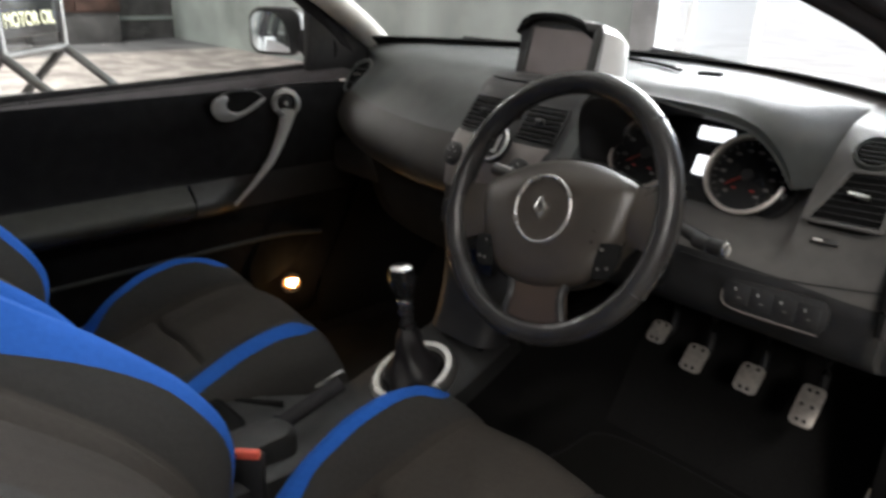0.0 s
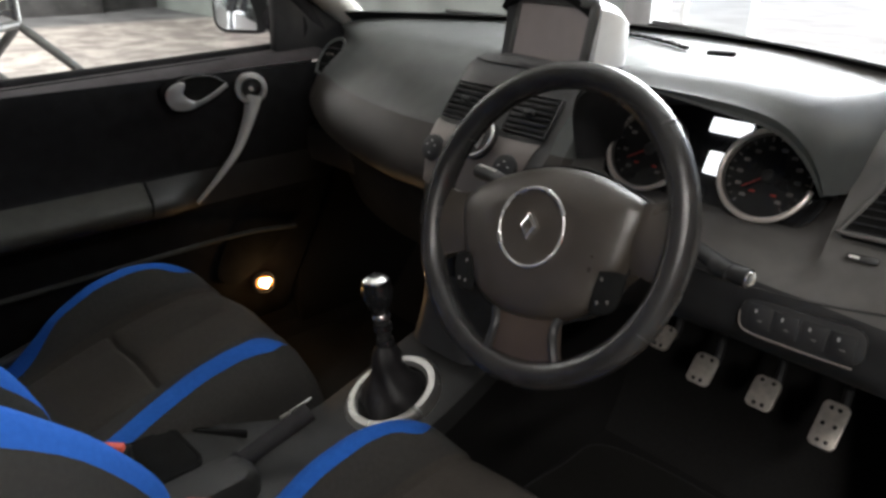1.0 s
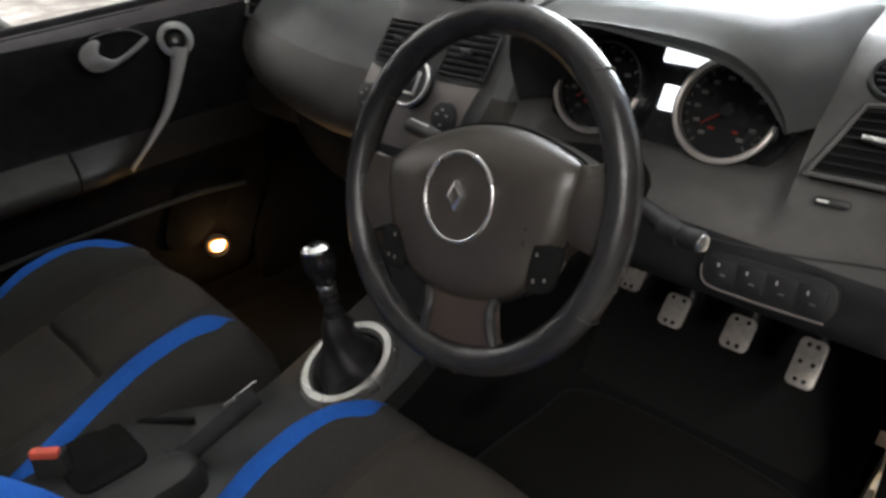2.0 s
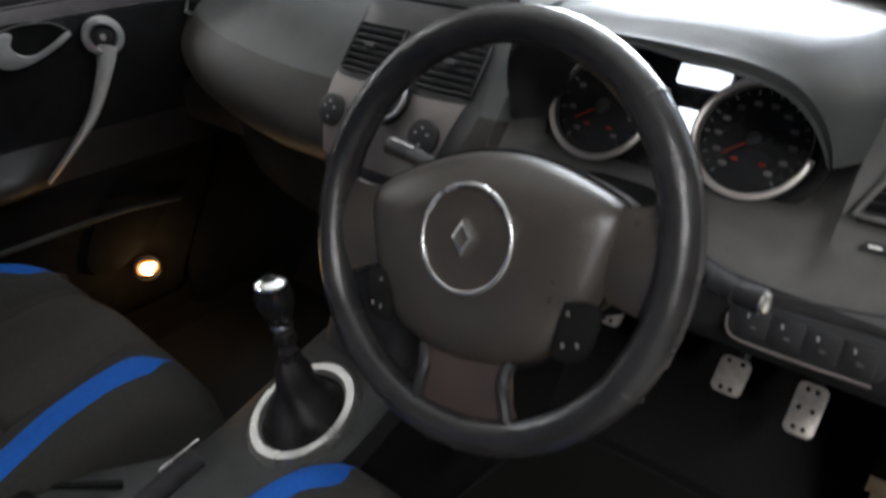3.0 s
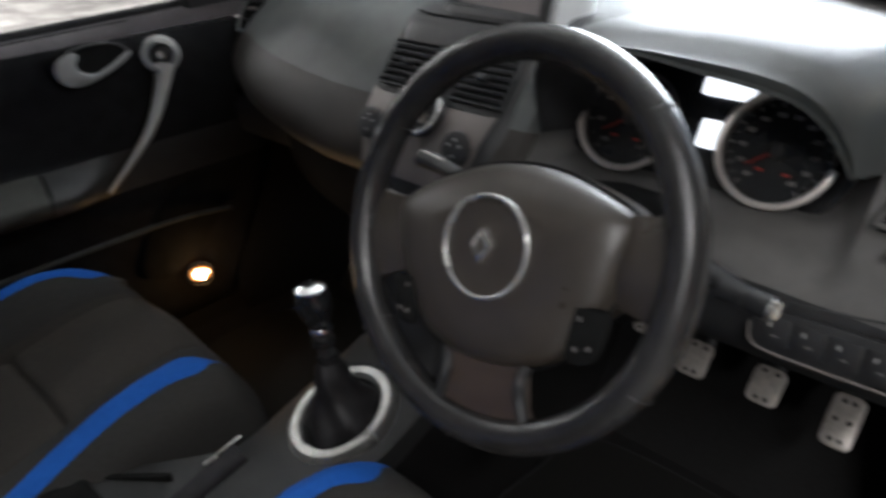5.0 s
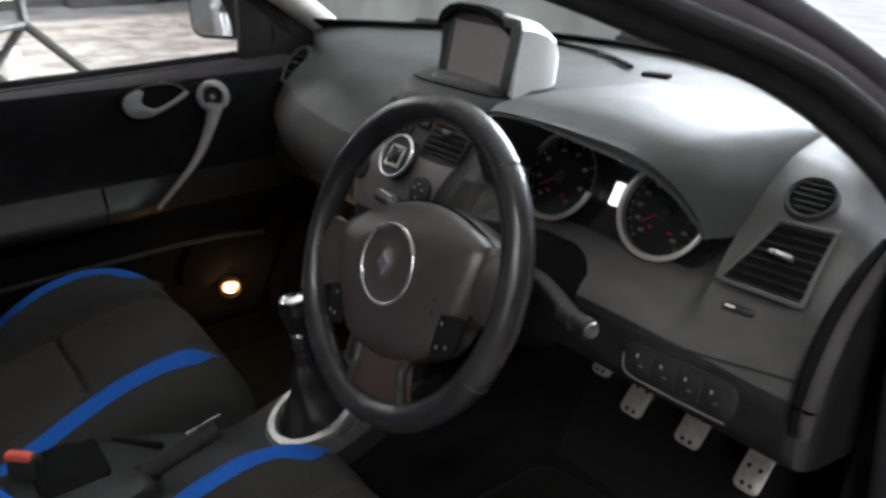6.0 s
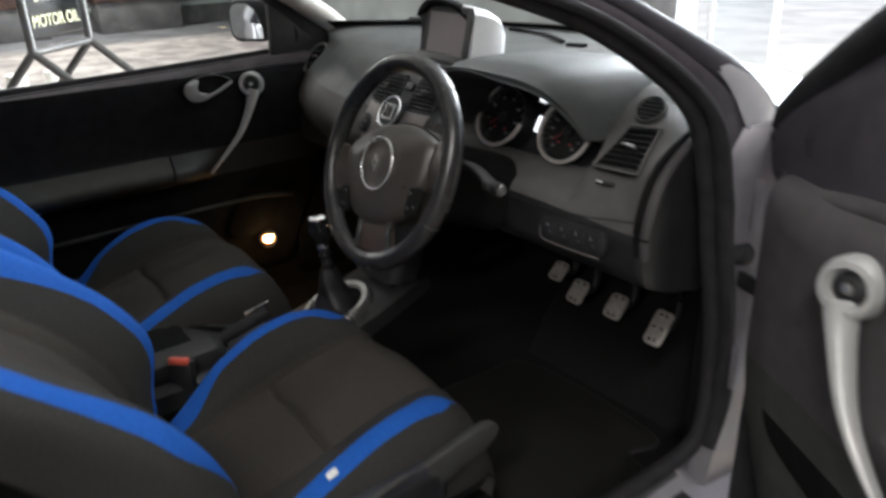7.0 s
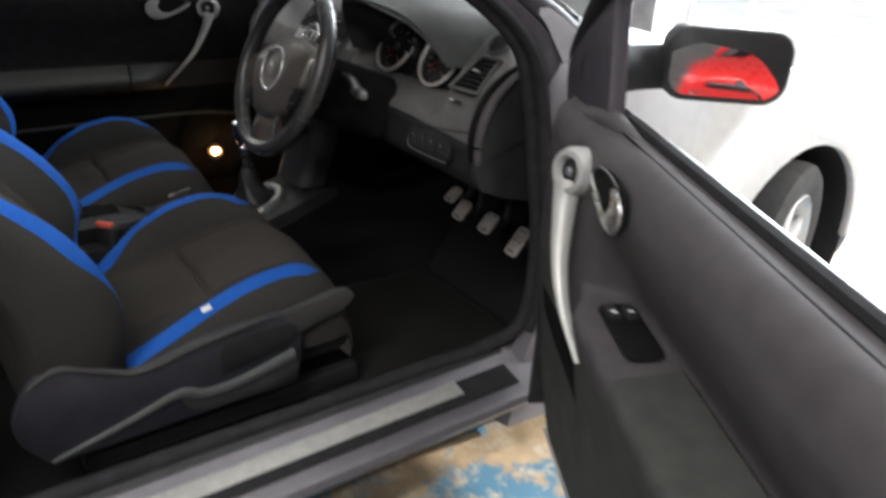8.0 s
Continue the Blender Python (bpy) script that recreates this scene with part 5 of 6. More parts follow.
def shield_for(seat_ob, off, side):
    before = set(bpy.data.objects)
    seat_shield(None, side)
    made = [o for o in bpy.data.objects if o not in before]
    for o in made:
        if o.parent is None:
            o.parent = seat_ob
            o.matrix_parent_inverse = Matrix.Identity(4)
            o.matrix_basis = seat_ob.matrix_basis.inverted() @ off


shield_for(seat_d, off_d, 1)
shield_for(seat_p, off_p, -1)
single("seat_tag", box((0.576, -0.262, 0.556), (0.012, 0.020, 0.003), 0.001, pose(0, 0, 0, 20, 30, 10)), M_WHITE, "small white tag on the seat's blue bolster", "tag")

# ---- floor mat ----
mm = [(0.13, -0.02), (0.60, -0.04), (0.69, 0.02), (0.70, 0.40), (0.62, 0.46), (0.61, 0.56), (0.20, 0.56), (0.15, 0.40)]
fm = group_empty("floor_mat", (0.42, 0.3, 0.24), label="dark pile floor mat in the driver's footwell", category="floor mat")
part("mat_surface", slab(smooth2d(mm, 80), 0.012, Matrix.Translation((0, 0, 0.243)), 0.004), M_MAT, fm)
part("binding", tube([(x, y, 0.249) for x, y in smooth2d(mm, 60)] + [(*smooth2d(mm, 60)[0], 0.249)], 0.006, 6, 140, cap=False), M_RUBBER, fm, "black stitched binding")
fp = group_empty("floor_mat", (-0.42, 0.3, 0.24), label="dark pile floor mat in the passenger footwell", category="floor mat")
part("mat_surface", slab(smooth2d([(-x, y) for x, y in mm], 80), 0.012, Matrix.Translation((0, 0, 0.243)), 0.004), M_MAT, fp)

# ---- doors ----


def door(xf, side, tags):
    """A car door in its own axes: along it to the rear, outward, up; origin under the tweeter."""
    d = group_empty("side_door", xf.translation, **tags)
    P = lambda name, bm, material, parent=d, label="", sharp=40: part(name, bm, material, parent, label, sharp, xf)
    TOP = 1.024 if side < 0 else 1.036
    PROF = [(0.085, 0.30), (0.05, 0.36), (0.025, 0.48), (0.02, 0.60), (0.024, 0.66), (0.014, 0.690), (-0.030, 0.708), (-0.050, 0.722), (-0.055, 0.738), (-0.046, 0.754), (0.0, 0.780), (0.020, 0.798), (0.024, 0.87), (0.016, 0.95), (0.018, 0.998), (0.04, 1.018), (0.075, 1.024)]
    if side > 0:
        PROF = [(0.085, 0.30), (0.05, 0.36), (0.025, 0.48), (0.012, 0.60), (0.0, 0.68), (-0.012, 0.735), (-0.022, 0.766), (-0.022, 0.784), (-0.010, 0.796), (0.03, 0.802), (0.066, 0.808), (0.074, 0.822), (0.058, 0.86), (0.034, 0.90), (0.016, 0.945), (0.012, 0.975), (0.020, 1.012), (0.042, 1.032), (0.075, 1.036)]
    FLAT = [(lerp(z, [(0.30, 0.085), (0.36, 0.05), (0.48, 0.03), (0.60, 0.02), (0.68, 0.014), (0.745, 0.012), (0.985, 0.010), (TOP - 0.028, 0.018), (TOP - 0.006, 0.04), (TOP, 0.075)]), z) for o, z in PROF]
    PAD = 0.30 if side < 0 else 0.34
    AS = [-0.25, -0.215, -0.14, -0.08, -0.02, 0.03, 0.08, 0.10, 0.12, 0.14, 0.16, 0.20, 0.24, PAD - 0.015, PAD, 0.42, 0.5, 0.6, 0.7, 0.8, 0.88, 0.95, 1.0, 1.04]

    def ring(a):
        k = smoothstep((a - 0.13) / 0.12 if side < 0 else (a - 0.07) / 0.09) * smoothstep((0.98 - a) / 0.12)
        pts = [(f[0] + (p[0] - f[0]) * k, p[1]) for p, f in zip(PROF, FLAT)]
        line = spline([(0, o, z) for o, z in pts], 60)
        lead = lambda z: 0.15 * smoothstep((0.75 - z) / 0.45) * (1 if a < 0 else 0)
        return [Vector((a + lead(v.z) * min(1, -a / 0.25 if a < 0 else 0), v.y + (0.02 if a < -0.24 or a > 1.02 else 0), v.z)) for v in line]

    rings = [ring(a) for a in AS]
    zs = [v.z for v in rings[5]]
    cut1 = min(range(60), key=lambda i: abs(zs[i] - (0.785 if side < 0 else 0.812)))
    cut2 = min(range(60), key=lambda i: abs(zs[i] - (0.70 if side < 0 else 0.74)))
    cut3 = min(range(60), key=lambda i: abs(zs[i] - 1.003))
    # passenger side: shade is put into the trim's colour
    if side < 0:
        P("door_insert", loft([r[cut1 : cut3 + 1] for r in rings], closed=False), M_DOOR_SHADE, label="passenger door trim darkened for the shade it lies in")
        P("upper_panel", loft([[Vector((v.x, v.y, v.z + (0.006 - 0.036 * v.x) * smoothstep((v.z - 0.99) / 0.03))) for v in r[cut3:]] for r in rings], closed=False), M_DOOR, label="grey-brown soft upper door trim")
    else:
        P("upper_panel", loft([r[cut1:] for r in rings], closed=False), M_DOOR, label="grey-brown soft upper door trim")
    rise = (lambda a: 0.006 - 0.036 * a) if side < 0 else (lambda a: 0.0)
    na = AS.index(PAD)
    # passenger armrest is coloured darker than the driver's, again for shade
    P("armrest_panel", loft([r[cut2 : cut1 + 1] for r in rings[:na]], closed=False), M_DOOR if side > 0 else M_CONSOLE, label="grey armrest moulding")
    P("armrest_pad", loft([[v + Vector((0, -0.005 if i else 0, 0.004 if i else 0)) for v in r[cut2 : cut1 + 1]] for i, r in enumerate(rings[na - 1 :])], closed=False), M_DOOR_LOW if side > 0 else M_PAD, label="grey-green soft armrest pad")
    P("lower_panel", loft([r[: cut2 + 1] for r in rings], closed=False), M_DOOR_LOW if side > 0 else M_DOOR_SHADE, label="dark lower door trim with a map pocket")
    P("outer_skin", sheet(lambda u, v: (-0.25 + 1.29 * u, 0.11 + 0.035 * math.sin(math.pi * min(1, v * 1.1)), 0.28 + (TOP - 0.285) * v), 6, 12, (0, 0.006, 0)), M_SILVER, label="silver painted outer skin")
    for a0 in (-0.245, 1.035)[0 if side > 0 else 1 :]:
        P("door_edge", box((a0, 0.085, 0.68), (0.012, 0.09, 0.70), 0.004), M_RUBBER if a0 < 0 else M_SILVER)
    P("bottom_edge", box((0.41, 0.10, 0.285), (1.24, 0.05, 0.02), 0.004), M_SILVER)
    # pocket and its pale edge
    if side < 0:
        P("pocket_edge", tube([(-0.10, 0.008, 0.585), (0.05, -0.004, 0.607), (0.3, -0.008, 0.608), (0.6, -0.008, 0.604), (0.95, 0.0, 0.60)], 0.006, 8, 30), M_DOOR_LOW, label="grey edge of the map pocket")
    # recess shade as a black sheet on the trim
    P("pocket", slab(smooth2d([(-0.17, 0.70), (-0.06, 0.695), (0.03, 0.665), (0.09, 0.60), (0.13, 0.50), (0.06, 0.47), (-0.06, 0.56)] if side < 0 else [(-0.165, 0.69), (-0.06, 0.715), (0.04, 0.722), (0.10, 0.67), (0.15, 0.605), (0.09, 0.61), (-0.04, 0.625), (-0.13, 0.645)], 40), 0.006, Matrix(((1, 0, 0, 0), (0, 0, -1, 0.020), (0, 1, 0, 0), (0, 0, 0, 1))), 0.002), M_PIT, label="black sheet for the shaded recess in the door trim")
    # seam of the armrest pad
    if side < 0:
        P("armrest_seam", tube([(PAD - 0.02, 0.0, 0.784), (PAD - 0.012, -0.046, 0.758), (PAD - 0.008, -0.057, 0.740), (PAD - 0.006, -0.050, 0.722)], 0.003, 6, 16), M_PIT)
    # pull: tweeter ring with a long tapering handle
    fm_ = facing((0.0, 0.0, 0.96), (0.45, -0.88, 0.12))
    tw = P("door_pull", tube([(0.002, -0.012, 0.945), (0.020, -0.018, 0.90), (0.062, -0.026, 0.83), (0.112, -0.024, 0.775), (0.168, -0.008, 0.715)], [0.023, 0.018, 0.0135, 0.0105, 0.007], 14, 30, 0.6), M_PULL, label="satin silver pull handle")
    P("tweeter_ring", lathe([(0.021, 0.012), (0.026, 0.024), (0.034, 0.022), (0.039, 0.010), (0.039, -0.01)], 40, fm_), M_BRIGHT if side < 0 else M_PULL, tw, "silver ring")
    P("tweeter_grille", lathe([(0, 0.016), (0.010, 0.018), (0.018, 0.014), (0.022, 0.010)], 30, fm_), M_BLACK, tw, "black tweeter grille")
    P("emblem", lathe([(0, 0.021), (0.006, 0.020), (0.008, 0.017)], 16, fm_), M_SATIN, tw)
    # release handle in its cup
    hm = facing((0.132, 0.002, 0.965), (0, -1, 0)) @ Matrix.Diagonal((1.22, 1.2, 1.1, 1))
    # the cup's hollow is a flat black plate in place of shade
    cp = P("handle_cup", slab(smooth2d([(-0.066, 0.006), (-0.045, 0.026), (0.01, 0.034), (0.058, 0.026), (0.068, -0.002), (0.04, -0.030), (0.0, -0.030), (-0.042, -0.016)], 40), 0.003, hm @ pose(0, 0, -0.008), 0.001), M_PIT, label="black plate for the shaded recess of the door release")
    lever = [(-0.062, 0.006), (-0.040, -0.008), (-0.005, -0.023), (0.026, -0.030), (0.050, -0.024), (0.061, -0.004), (0.055, 0.014), (0.034, 0.024), (0.022, 0.019), (0.028, 0.004), (0.020, -0.008), (0.0, -0.014), (-0.03, -0.002), (-0.056, 0.012)]
    P("cup_rim", tube([hm @ Vector(p) for p in ((0.036, 0.026, -0.002), (0.005, 0.031, -0.002), (-0.035, 0.027, -0.002), (-0.062, 0.010, -0.002))], 0.0022, 6, 20), M_DASH_LOW, cp)
    P("release_lever", slab(smooth2d(lever, 52), 0.006, hm @ pose(0, 0, -0.004), 0.0025), M_BRIGHT if side < 0 else M_SATIN, cp, "satin chrome release lever")
    if side > 0:
        # window switches
        wm = facing((0.228, 0.036, 0.804), (0.0, -0.03, 1.0), (1, 0, 0))
        wp = P("switch_pad", slab(rounded(0.056, 0.148, 0.020), 0.006, wm @ pose(0, 0, 0.001, 0, 0, 0), 0.003), M_PIT, label="black window switch pad")
        for k in (-1, 1):
            P("switch", box((0, 0, 0), (0.018, 0.034, 0.010), 0.003, wm @ pose(k * 0.012, -0.042, 0.009)), M_BLACK, wp)
            P("mark", box((0, 0, 0), (0.008, 0.004, 0.001), 0, wm @ pose(k * 0.012, -0.036, 0.0145)), M_WHITE, wp)
    # belt line, window and its frame
    P("belt_seal", tube([(-0.12 if side < 0 else -0.02, 0.082, TOP + 0.002 + rise(-0.12)), (0.3, 0.082, TOP + 0.002 + rise(0.3)), (0.7, 0.082, TOP + 0.003 + rise(0.7)), (1.03, 0.08, TOP + 0.004 + rise(1.03))], 0.011, 8, 24), M_RUBBER, label="black window seal")
    P("trim_joint", tube([(a, 0.052, TOP - 0.003 + rise(a)) for a in (0.03, 0.4, 0.8, 1.03)], 0.002, 6, 24), M_PIT)
    FR = [(-0.285, 0.075, 1.03), (-0.165, 0.06, 1.165), (-0.05, 0.038, 1.25), (0.12, 0.005, 1.345), (0.32, -0.035, 1.42), (0.6, -0.06, 1.46), (0.85, -0.055, 1.455), (1.0, -0.02, 1.38), (1.05, 0.05, 1.03)]
    if side > 0:
        FR[:3] = [(-0.272, 0.072, 1.03), (-0.275, 0.068, 1.10), (-0.165, 0.056, 1.190), (-0.03, 0.034, 1.272)]
        P("trim_shoulder", tube([(-0.25, 0.062, 0.982), (-0.20, 0.055, 0.998), (-0.125, 0.052, 1.014), (-0.035, 0.056, 1.032), (0.04, 0.064, 1.026), (0.16, 0.076, 1.018)], [0.016, 0.020, 0.021, 0.019, 0.014, 0.006], 14, 40), M_DOOR, label="rounded trim under the mirror panel")
    P("window_frame", tube(FR, [0.026, 0.026, 0.024, 0.022, 0.02, 0.022, 0.026], 10, 60), M_RUBBER, label="black window frame")
    sail = [(-0.37, 1.012), (-0.100, 1.012), (-0.106, 1.10), (-0.108, 1.20), (-0.10, 1.235), (-0.15, 1.215), (-0.27, 1.13)] if side < 0 else [(-0.245, 0.995), (-0.125, 1.02), (-0.030, 1.045), (-0.042, 1.09), (-0.075, 1.20), (-0.080, 1.245), (-0.13, 1.222), (-0.19, 1.185), (-0.26, 1.135), (-0.29, 1.10), (-0.29, 1.05), (-0.275, 1.015)]
    P("sail_panel", slab([(a, z) for a, z in sail], 0.03, Matrix(((1, 0, 0, 0), (0, 0, -1, 0.075), (0, 1, 0, 0), (0, 0, 0, 1))), 0.006), M_PILLAR if side > 0 else M_BLACK, label="black mirror sail panel")
    gp = None if side > 0 else P("window_glass", sheet(lambda u, v: (0.02 + 1.0 * u, 0.082 + (-0.055 - 0.082) * v * v, 1.022 + 0.438 * v * min(1, (0.35 + 1.3 * u))), 10, 6), M_GLASS_T, label="clear side window")
    if gp:
        gp.visible_shadow = False
    # mirror
    turn = 33 if side < 0 else 10
    mx = Matrix.Translation((-0.15, 0.285 if side < 0 else 0.283, 1.115 if side < 0 else 1.105)) @ pose(0, 0, 0, 0, 0, -turn)
    mw, mh = (0.165, 0.135) if side < 0 else (0.215, 0.125)
    mi = P("mirror_housing", loft([[mx @ Vector((dz, x * k, y * k)) for x, y in rounded(mw, mh, 0.04, 6)] for k, dz in ((0.93, 0.010), (0.99, 0.006), (1.0, -0.01), (1.0, -0.04), (0.85, -0.085), (0.5, -0.11))]), M_BLACK, label="grey-black mirror housing", sharp=70)
    gm = mx @ pose(0.012, 0, 0) @ facing((0, 0, 0), (1, -0.04, 0.02) if side < 0 else (0.996, 0.012, 0.046))
    # slightly domed glass
    P("mirror_glass", loft([[gm @ Vector((x, y, -(x * x + y * y) / 4.2)) for x, y in rounded((mw - 0.022) * k, (mh - 0.022) * k, 0.032 * k)] for k in (1, 0.85, 0.7, 0.55, 0.4, 0.25, 0.12, 0.03)]), M_MIRROR, mi, "domed mirror glass")
    P("mirror_arm", tube([(-0.155, 0.07, 1.085), (-0.20, 0.13, 1.085), (-0.215, 0.21, 1.09)], [0.050, 0.044, 0.044], 14, 12, 0.9), M_RUBBER, mi)
    return d


DL = Matrix(((0, -1, 0, -0.688), (-1, 0, 0, 0.228), (0, 0, 1, 0), (0, 0, 0, 1)))
door(DL, -1, dict(label="closed passenger door with shade-darkened trim and silver pull", category="car door", group="car doors"))
OA = radians(-30.4)
DR = Matrix(((math.cos(OA), -math.sin(OA), 0, 1.132), (math.sin(OA), math.cos(OA), 0, 0.160), (0, 0, 1, 0), (0, 0, 0, 1)))
door(DR, 1, dict(label="open driver's door with grey trim and silver pull", category="car door", group="car doors"))

# lit lamp low on the passenger door
lp = group_empty("courtesy_lamp", (-0.70, 0.23, 0.44), label="lit warm courtesy lamp low on the passenger door", category="lamp")
LM = facing((-0.686, 0.216, 0.456), (1, -0.3, 0.3))
# orange emission on the lens stands in for the lamp's halo
lens = part("lens", lathe([(0, 0.010), (0.013, 0.009), (0.019, 0.004), (0.021, 0)], 24, LM @ Matrix.Diagonal((1.15, 0.8, 1, 1))), glow("halo_lens", (1.0, 0.36, 0.08), 1.1), lp, "lamp lens glowing orange for the halo round its core")
for dx, dy, r in ((-0.004, 0.001, 0.0115), (0.010, 0.004, 0.007), (0.002, -0.006, 0.007)):
    part("filament_glow", lathe([(0, 0.004), (r * 0.7, 0.003), (r, 0)], 16, LM @ pose(dx, dy, 0.0095)), M_BULB, lens, "white-hot centre of the lamp")
part("collar", lathe([(0.023, 0.004), (0.028, 0.003), (0.030, -0.004)], 24, facing((-0.686, 0.216, 0.456), (1, -0.3, 0.3))), M_BLACK, lp)
bulb = bpy.data.lights.new("courtesy_bulb", "POINT")
bulb.energy, bulb.color, bulb.shadow_soft_size = 0.28, (1.0, 0.55, 0.2), 0.02
new("courtesy_bulb", bulb).location = (-0.630, 0.215, 0.455)
# ---- hall round the car ----


def floor_material():
    """Worn floor: ochre and blue paint beside the open door, pale dusty concrete beyond the car, a dark strip along the far wall."""
    m = mat("worn_floor_paint", (0.36, 0.27, 0.17), 0.6, var=0.3, scale=9, bump=0.4, bump_scale=40)
    nt = m.node_tree
    b = nt.nodes["Principled BSDF"]
    ochre = b.inputs["Base Color"].links[0].from_socket
    tc = nt.nodes.new("ShaderNodeTexCoord")
    sx = nt.nodes.new("ShaderNodeSeparateXYZ")
    nt.links.new(tc.outputs["Object"], sx.inputs[0])

    def noise(scale, detail, rough, lo, hi):
        n, r = nt.nodes.new("ShaderNodeTexNoise"), nt.nodes.new("ShaderNodeMapRange")
        n.inputs["Scale"].default_value, n.inputs["Detail"].default_value, n.inputs["Roughness"].default_value = scale, detail, rough
        nt.links.new(tc.outputs["Object"], n.inputs["Vector"])
        r.inputs[1].default_value, r.inputs[2].default_value = lo, hi
        nt.links.new(n.outputs["Fac"], r.inputs[0])
        return r.outputs[0]

    def along(lo, hi):
        r = nt.nodes.new("ShaderNodeMapRange")
        r.inputs[1].default_value, r.inputs[2].default_value = lo, hi
        nt.links.new(sx.outputs[0], r.inputs[0])
        return r.outputs[0]

    def blend(fac, a, c):
        x = nt.nodes.new("ShaderNodeMix")
        x.data_type = "RGBA"
        for value, k in ((fac, 0), (a, 6), (c, 7)):
            if isinstance(value, tuple):
                x.inputs[k].default_value = (*value, 1)
            else:
                nt.links.new(value, x.inputs[k])
        return x.outputs[2]

    painted = blend(noise(3.4, 10, 0.68, 0.47, 0.53), ochre, (0.085, 0.20, 0.30))
    painted = blend(noise(16, 8, 0.7, 0.52, 0.66), painted, (0.46, 0.41, 0.32))
    dusty = blend(noise(2.6, 10, 0.66, 0.42, 0.60), (0.23, 0.205, 0.197), (0.49, 0.447, 0.428))
    dusty = blend(noise(9, 8, 0.7, 0.56, 0.66), dusty, (0.22, 0.20, 0.19))
    strip = blend(noise(1.4, 8, 0.6, 0.40, 0.62), (0.11, 0.11, 0.12), (0.20, 0.20, 0.21))
    inside = blend(along(-10.5, -10.1), strip, dusty)
    whole = blend(along(-1.0, 0.2), inside, painted)
    nt.links.new(whole, b.inputs["Base Color"])
    return m


M_WALL = mat("grey_green_wall", (0.27, 0.30, 0.292), 0.8, var=0.22, scale=1.3, bump=0.04, bump_scale=12)
M_WALL_D = mat("dark_wall_paint", (0.10, 0.097, 0.10), 0.7, var=0.3, scale=3)
M_WALL_L = mat("pale_wall", (0.2, 0.2, 0.195), 0.8, var=0.1, scale=2)
M_CEIL = mat("ceiling_paint", (0.62, 0.62, 0.6), 0.9, var=0.08, scale=1)
single("pavement", box((2.0, 155.2, GROUND - 0.055), (400, 300, 0.1), 0), mat("sunlit_concrete", (0.72, 0.70, 0.67), 0.9, var=0.12, scale=1.5, bump=0.2, bump_scale=30), "sunlit pale concrete yard outside the open front", "pavement", kind="structure")
M_BROWN = mat("brown_panel", (0.085, 0.048, 0.04), 0.7, var=0.5, scale=3)
single("floor", box((-3.0, -2.0, GROUND - 0.05), (32, 14.4, 0.1), 0), floor_material(), "worn concrete hall floor with patchy beige and blue paint", "floor", kind="structure")
single("ceiling", box((-3.0, -2.0, 4.95), (32, 14.4, 0.1), 0), M_CEIL, "pale painted hall ceiling", "ceiling", kind="structure")
single("wall_front", box((-10.6, 5.1, 2.45), (16.0, 0.2, 4.9), 0.01), M_WALL, "grey-green hall wall with faded paint", "wall", kind="structure")
single("wall_front_lintel", box((1.8, 5.1, 4.75), (8.78, 0.2, 0.3), 0.01), M_WALL, "beam over the open shop front", "wall", kind="structure")
single("wall_front_right", box((7.65, 5.1, 2.45), (2.9, 0.2, 4.9), 0.01), M_WALL, "plain grey wall beside the open shop front", "wall", kind="structure")
single("wall_left", box((-12.4, -2.5, 2.45), (0.2, 17, 4.9), 0), M_WALL_D, "dark painted far hall wall", "wall", kind="structure")
single("wall_rear", box((-3.0, -9.0, 2.45), (32, 0.2, 4.9), 0), M_WALL_L, "plain pale rear hall wall", "wall", kind="structure")
single("wall_right", box((9.0, -2.0, 2.45), (0.2, 14.2, 4.9), 0), M_WALL_L, "plain pale side hall wall", "wall", kind="structure")
single("column", box((-2.52, 4.9, 2.45), (0.26, 0.3, 4.9), 0.015), mat("grey_column", (0.20, 0.205, 0.21), 0.8, var=0.2, scale=5), "square grey painted column beside the opening", "column", kind="structure")
leaf = group_empty("shop_door", (-2.06, 5.22, GROUND), label="pale glazed sliding door leaf beside the column", category="door")
part("pane", box((-2.06, 5.22, 2.40), (0.56, 0.012, 4.6), 0), glass("frosted_leaf_glass", (0.95, 0.97, 0.98), 0.3), leaf, "pale blue-grey pane")
part("frame", join(*[box(c, sz, 0.006) for c, sz in (((-2.36, 5.22, 2.40), (0.05, 0.05, 4.66)), ((-1.77, 5.22, 2.40), (0.05, 0.05, 4.66)), ((-2.06, 5.22, 0.11), (0.56, 0.05, 0.08)), ((-2.06, 5.22, 1.3), (0.56, 0.04, 0.05)))]), mat("pale_frame_paint", (0.78, 0.79, 0.80), 0.5, var=0.08), leaf, "pale painted frame")
single("wall_band", box((-12.27, -2.5, 0.42), (0.06, 17, 0.07), 0.01), M_WALL, "grey painted band along the far wall", "wall trim", kind="structure")
for y0, w, h in ((-1.5, 1.6, 1.0), (1.2, 1.2, 0.8), (3.2, 1.4, 1.1)):
    cb = group_empty("cabinet", (-11.98, y0, GROUND), label="dark red-brown cabinet against the far wall", category="cabinet", group="cabinets")
    part("carcass", box((-11.98, y0, 0.55 + h / 2), (0.5, w, h), 0.02), M_BROWN, cb)
    part("plinth", box((-11.98, y0, 0.31), (0.46, w - 0.06, 0.48), 0.01), M_WALL_D, cb)
    for k in (-1, 1):
        part("door", box((-11.72, y0 + k * w / 4, 0.55 + h / 2), (0.03, w / 2 - 0.03, h - 0.06), 0.006), M_BROWN, cb)

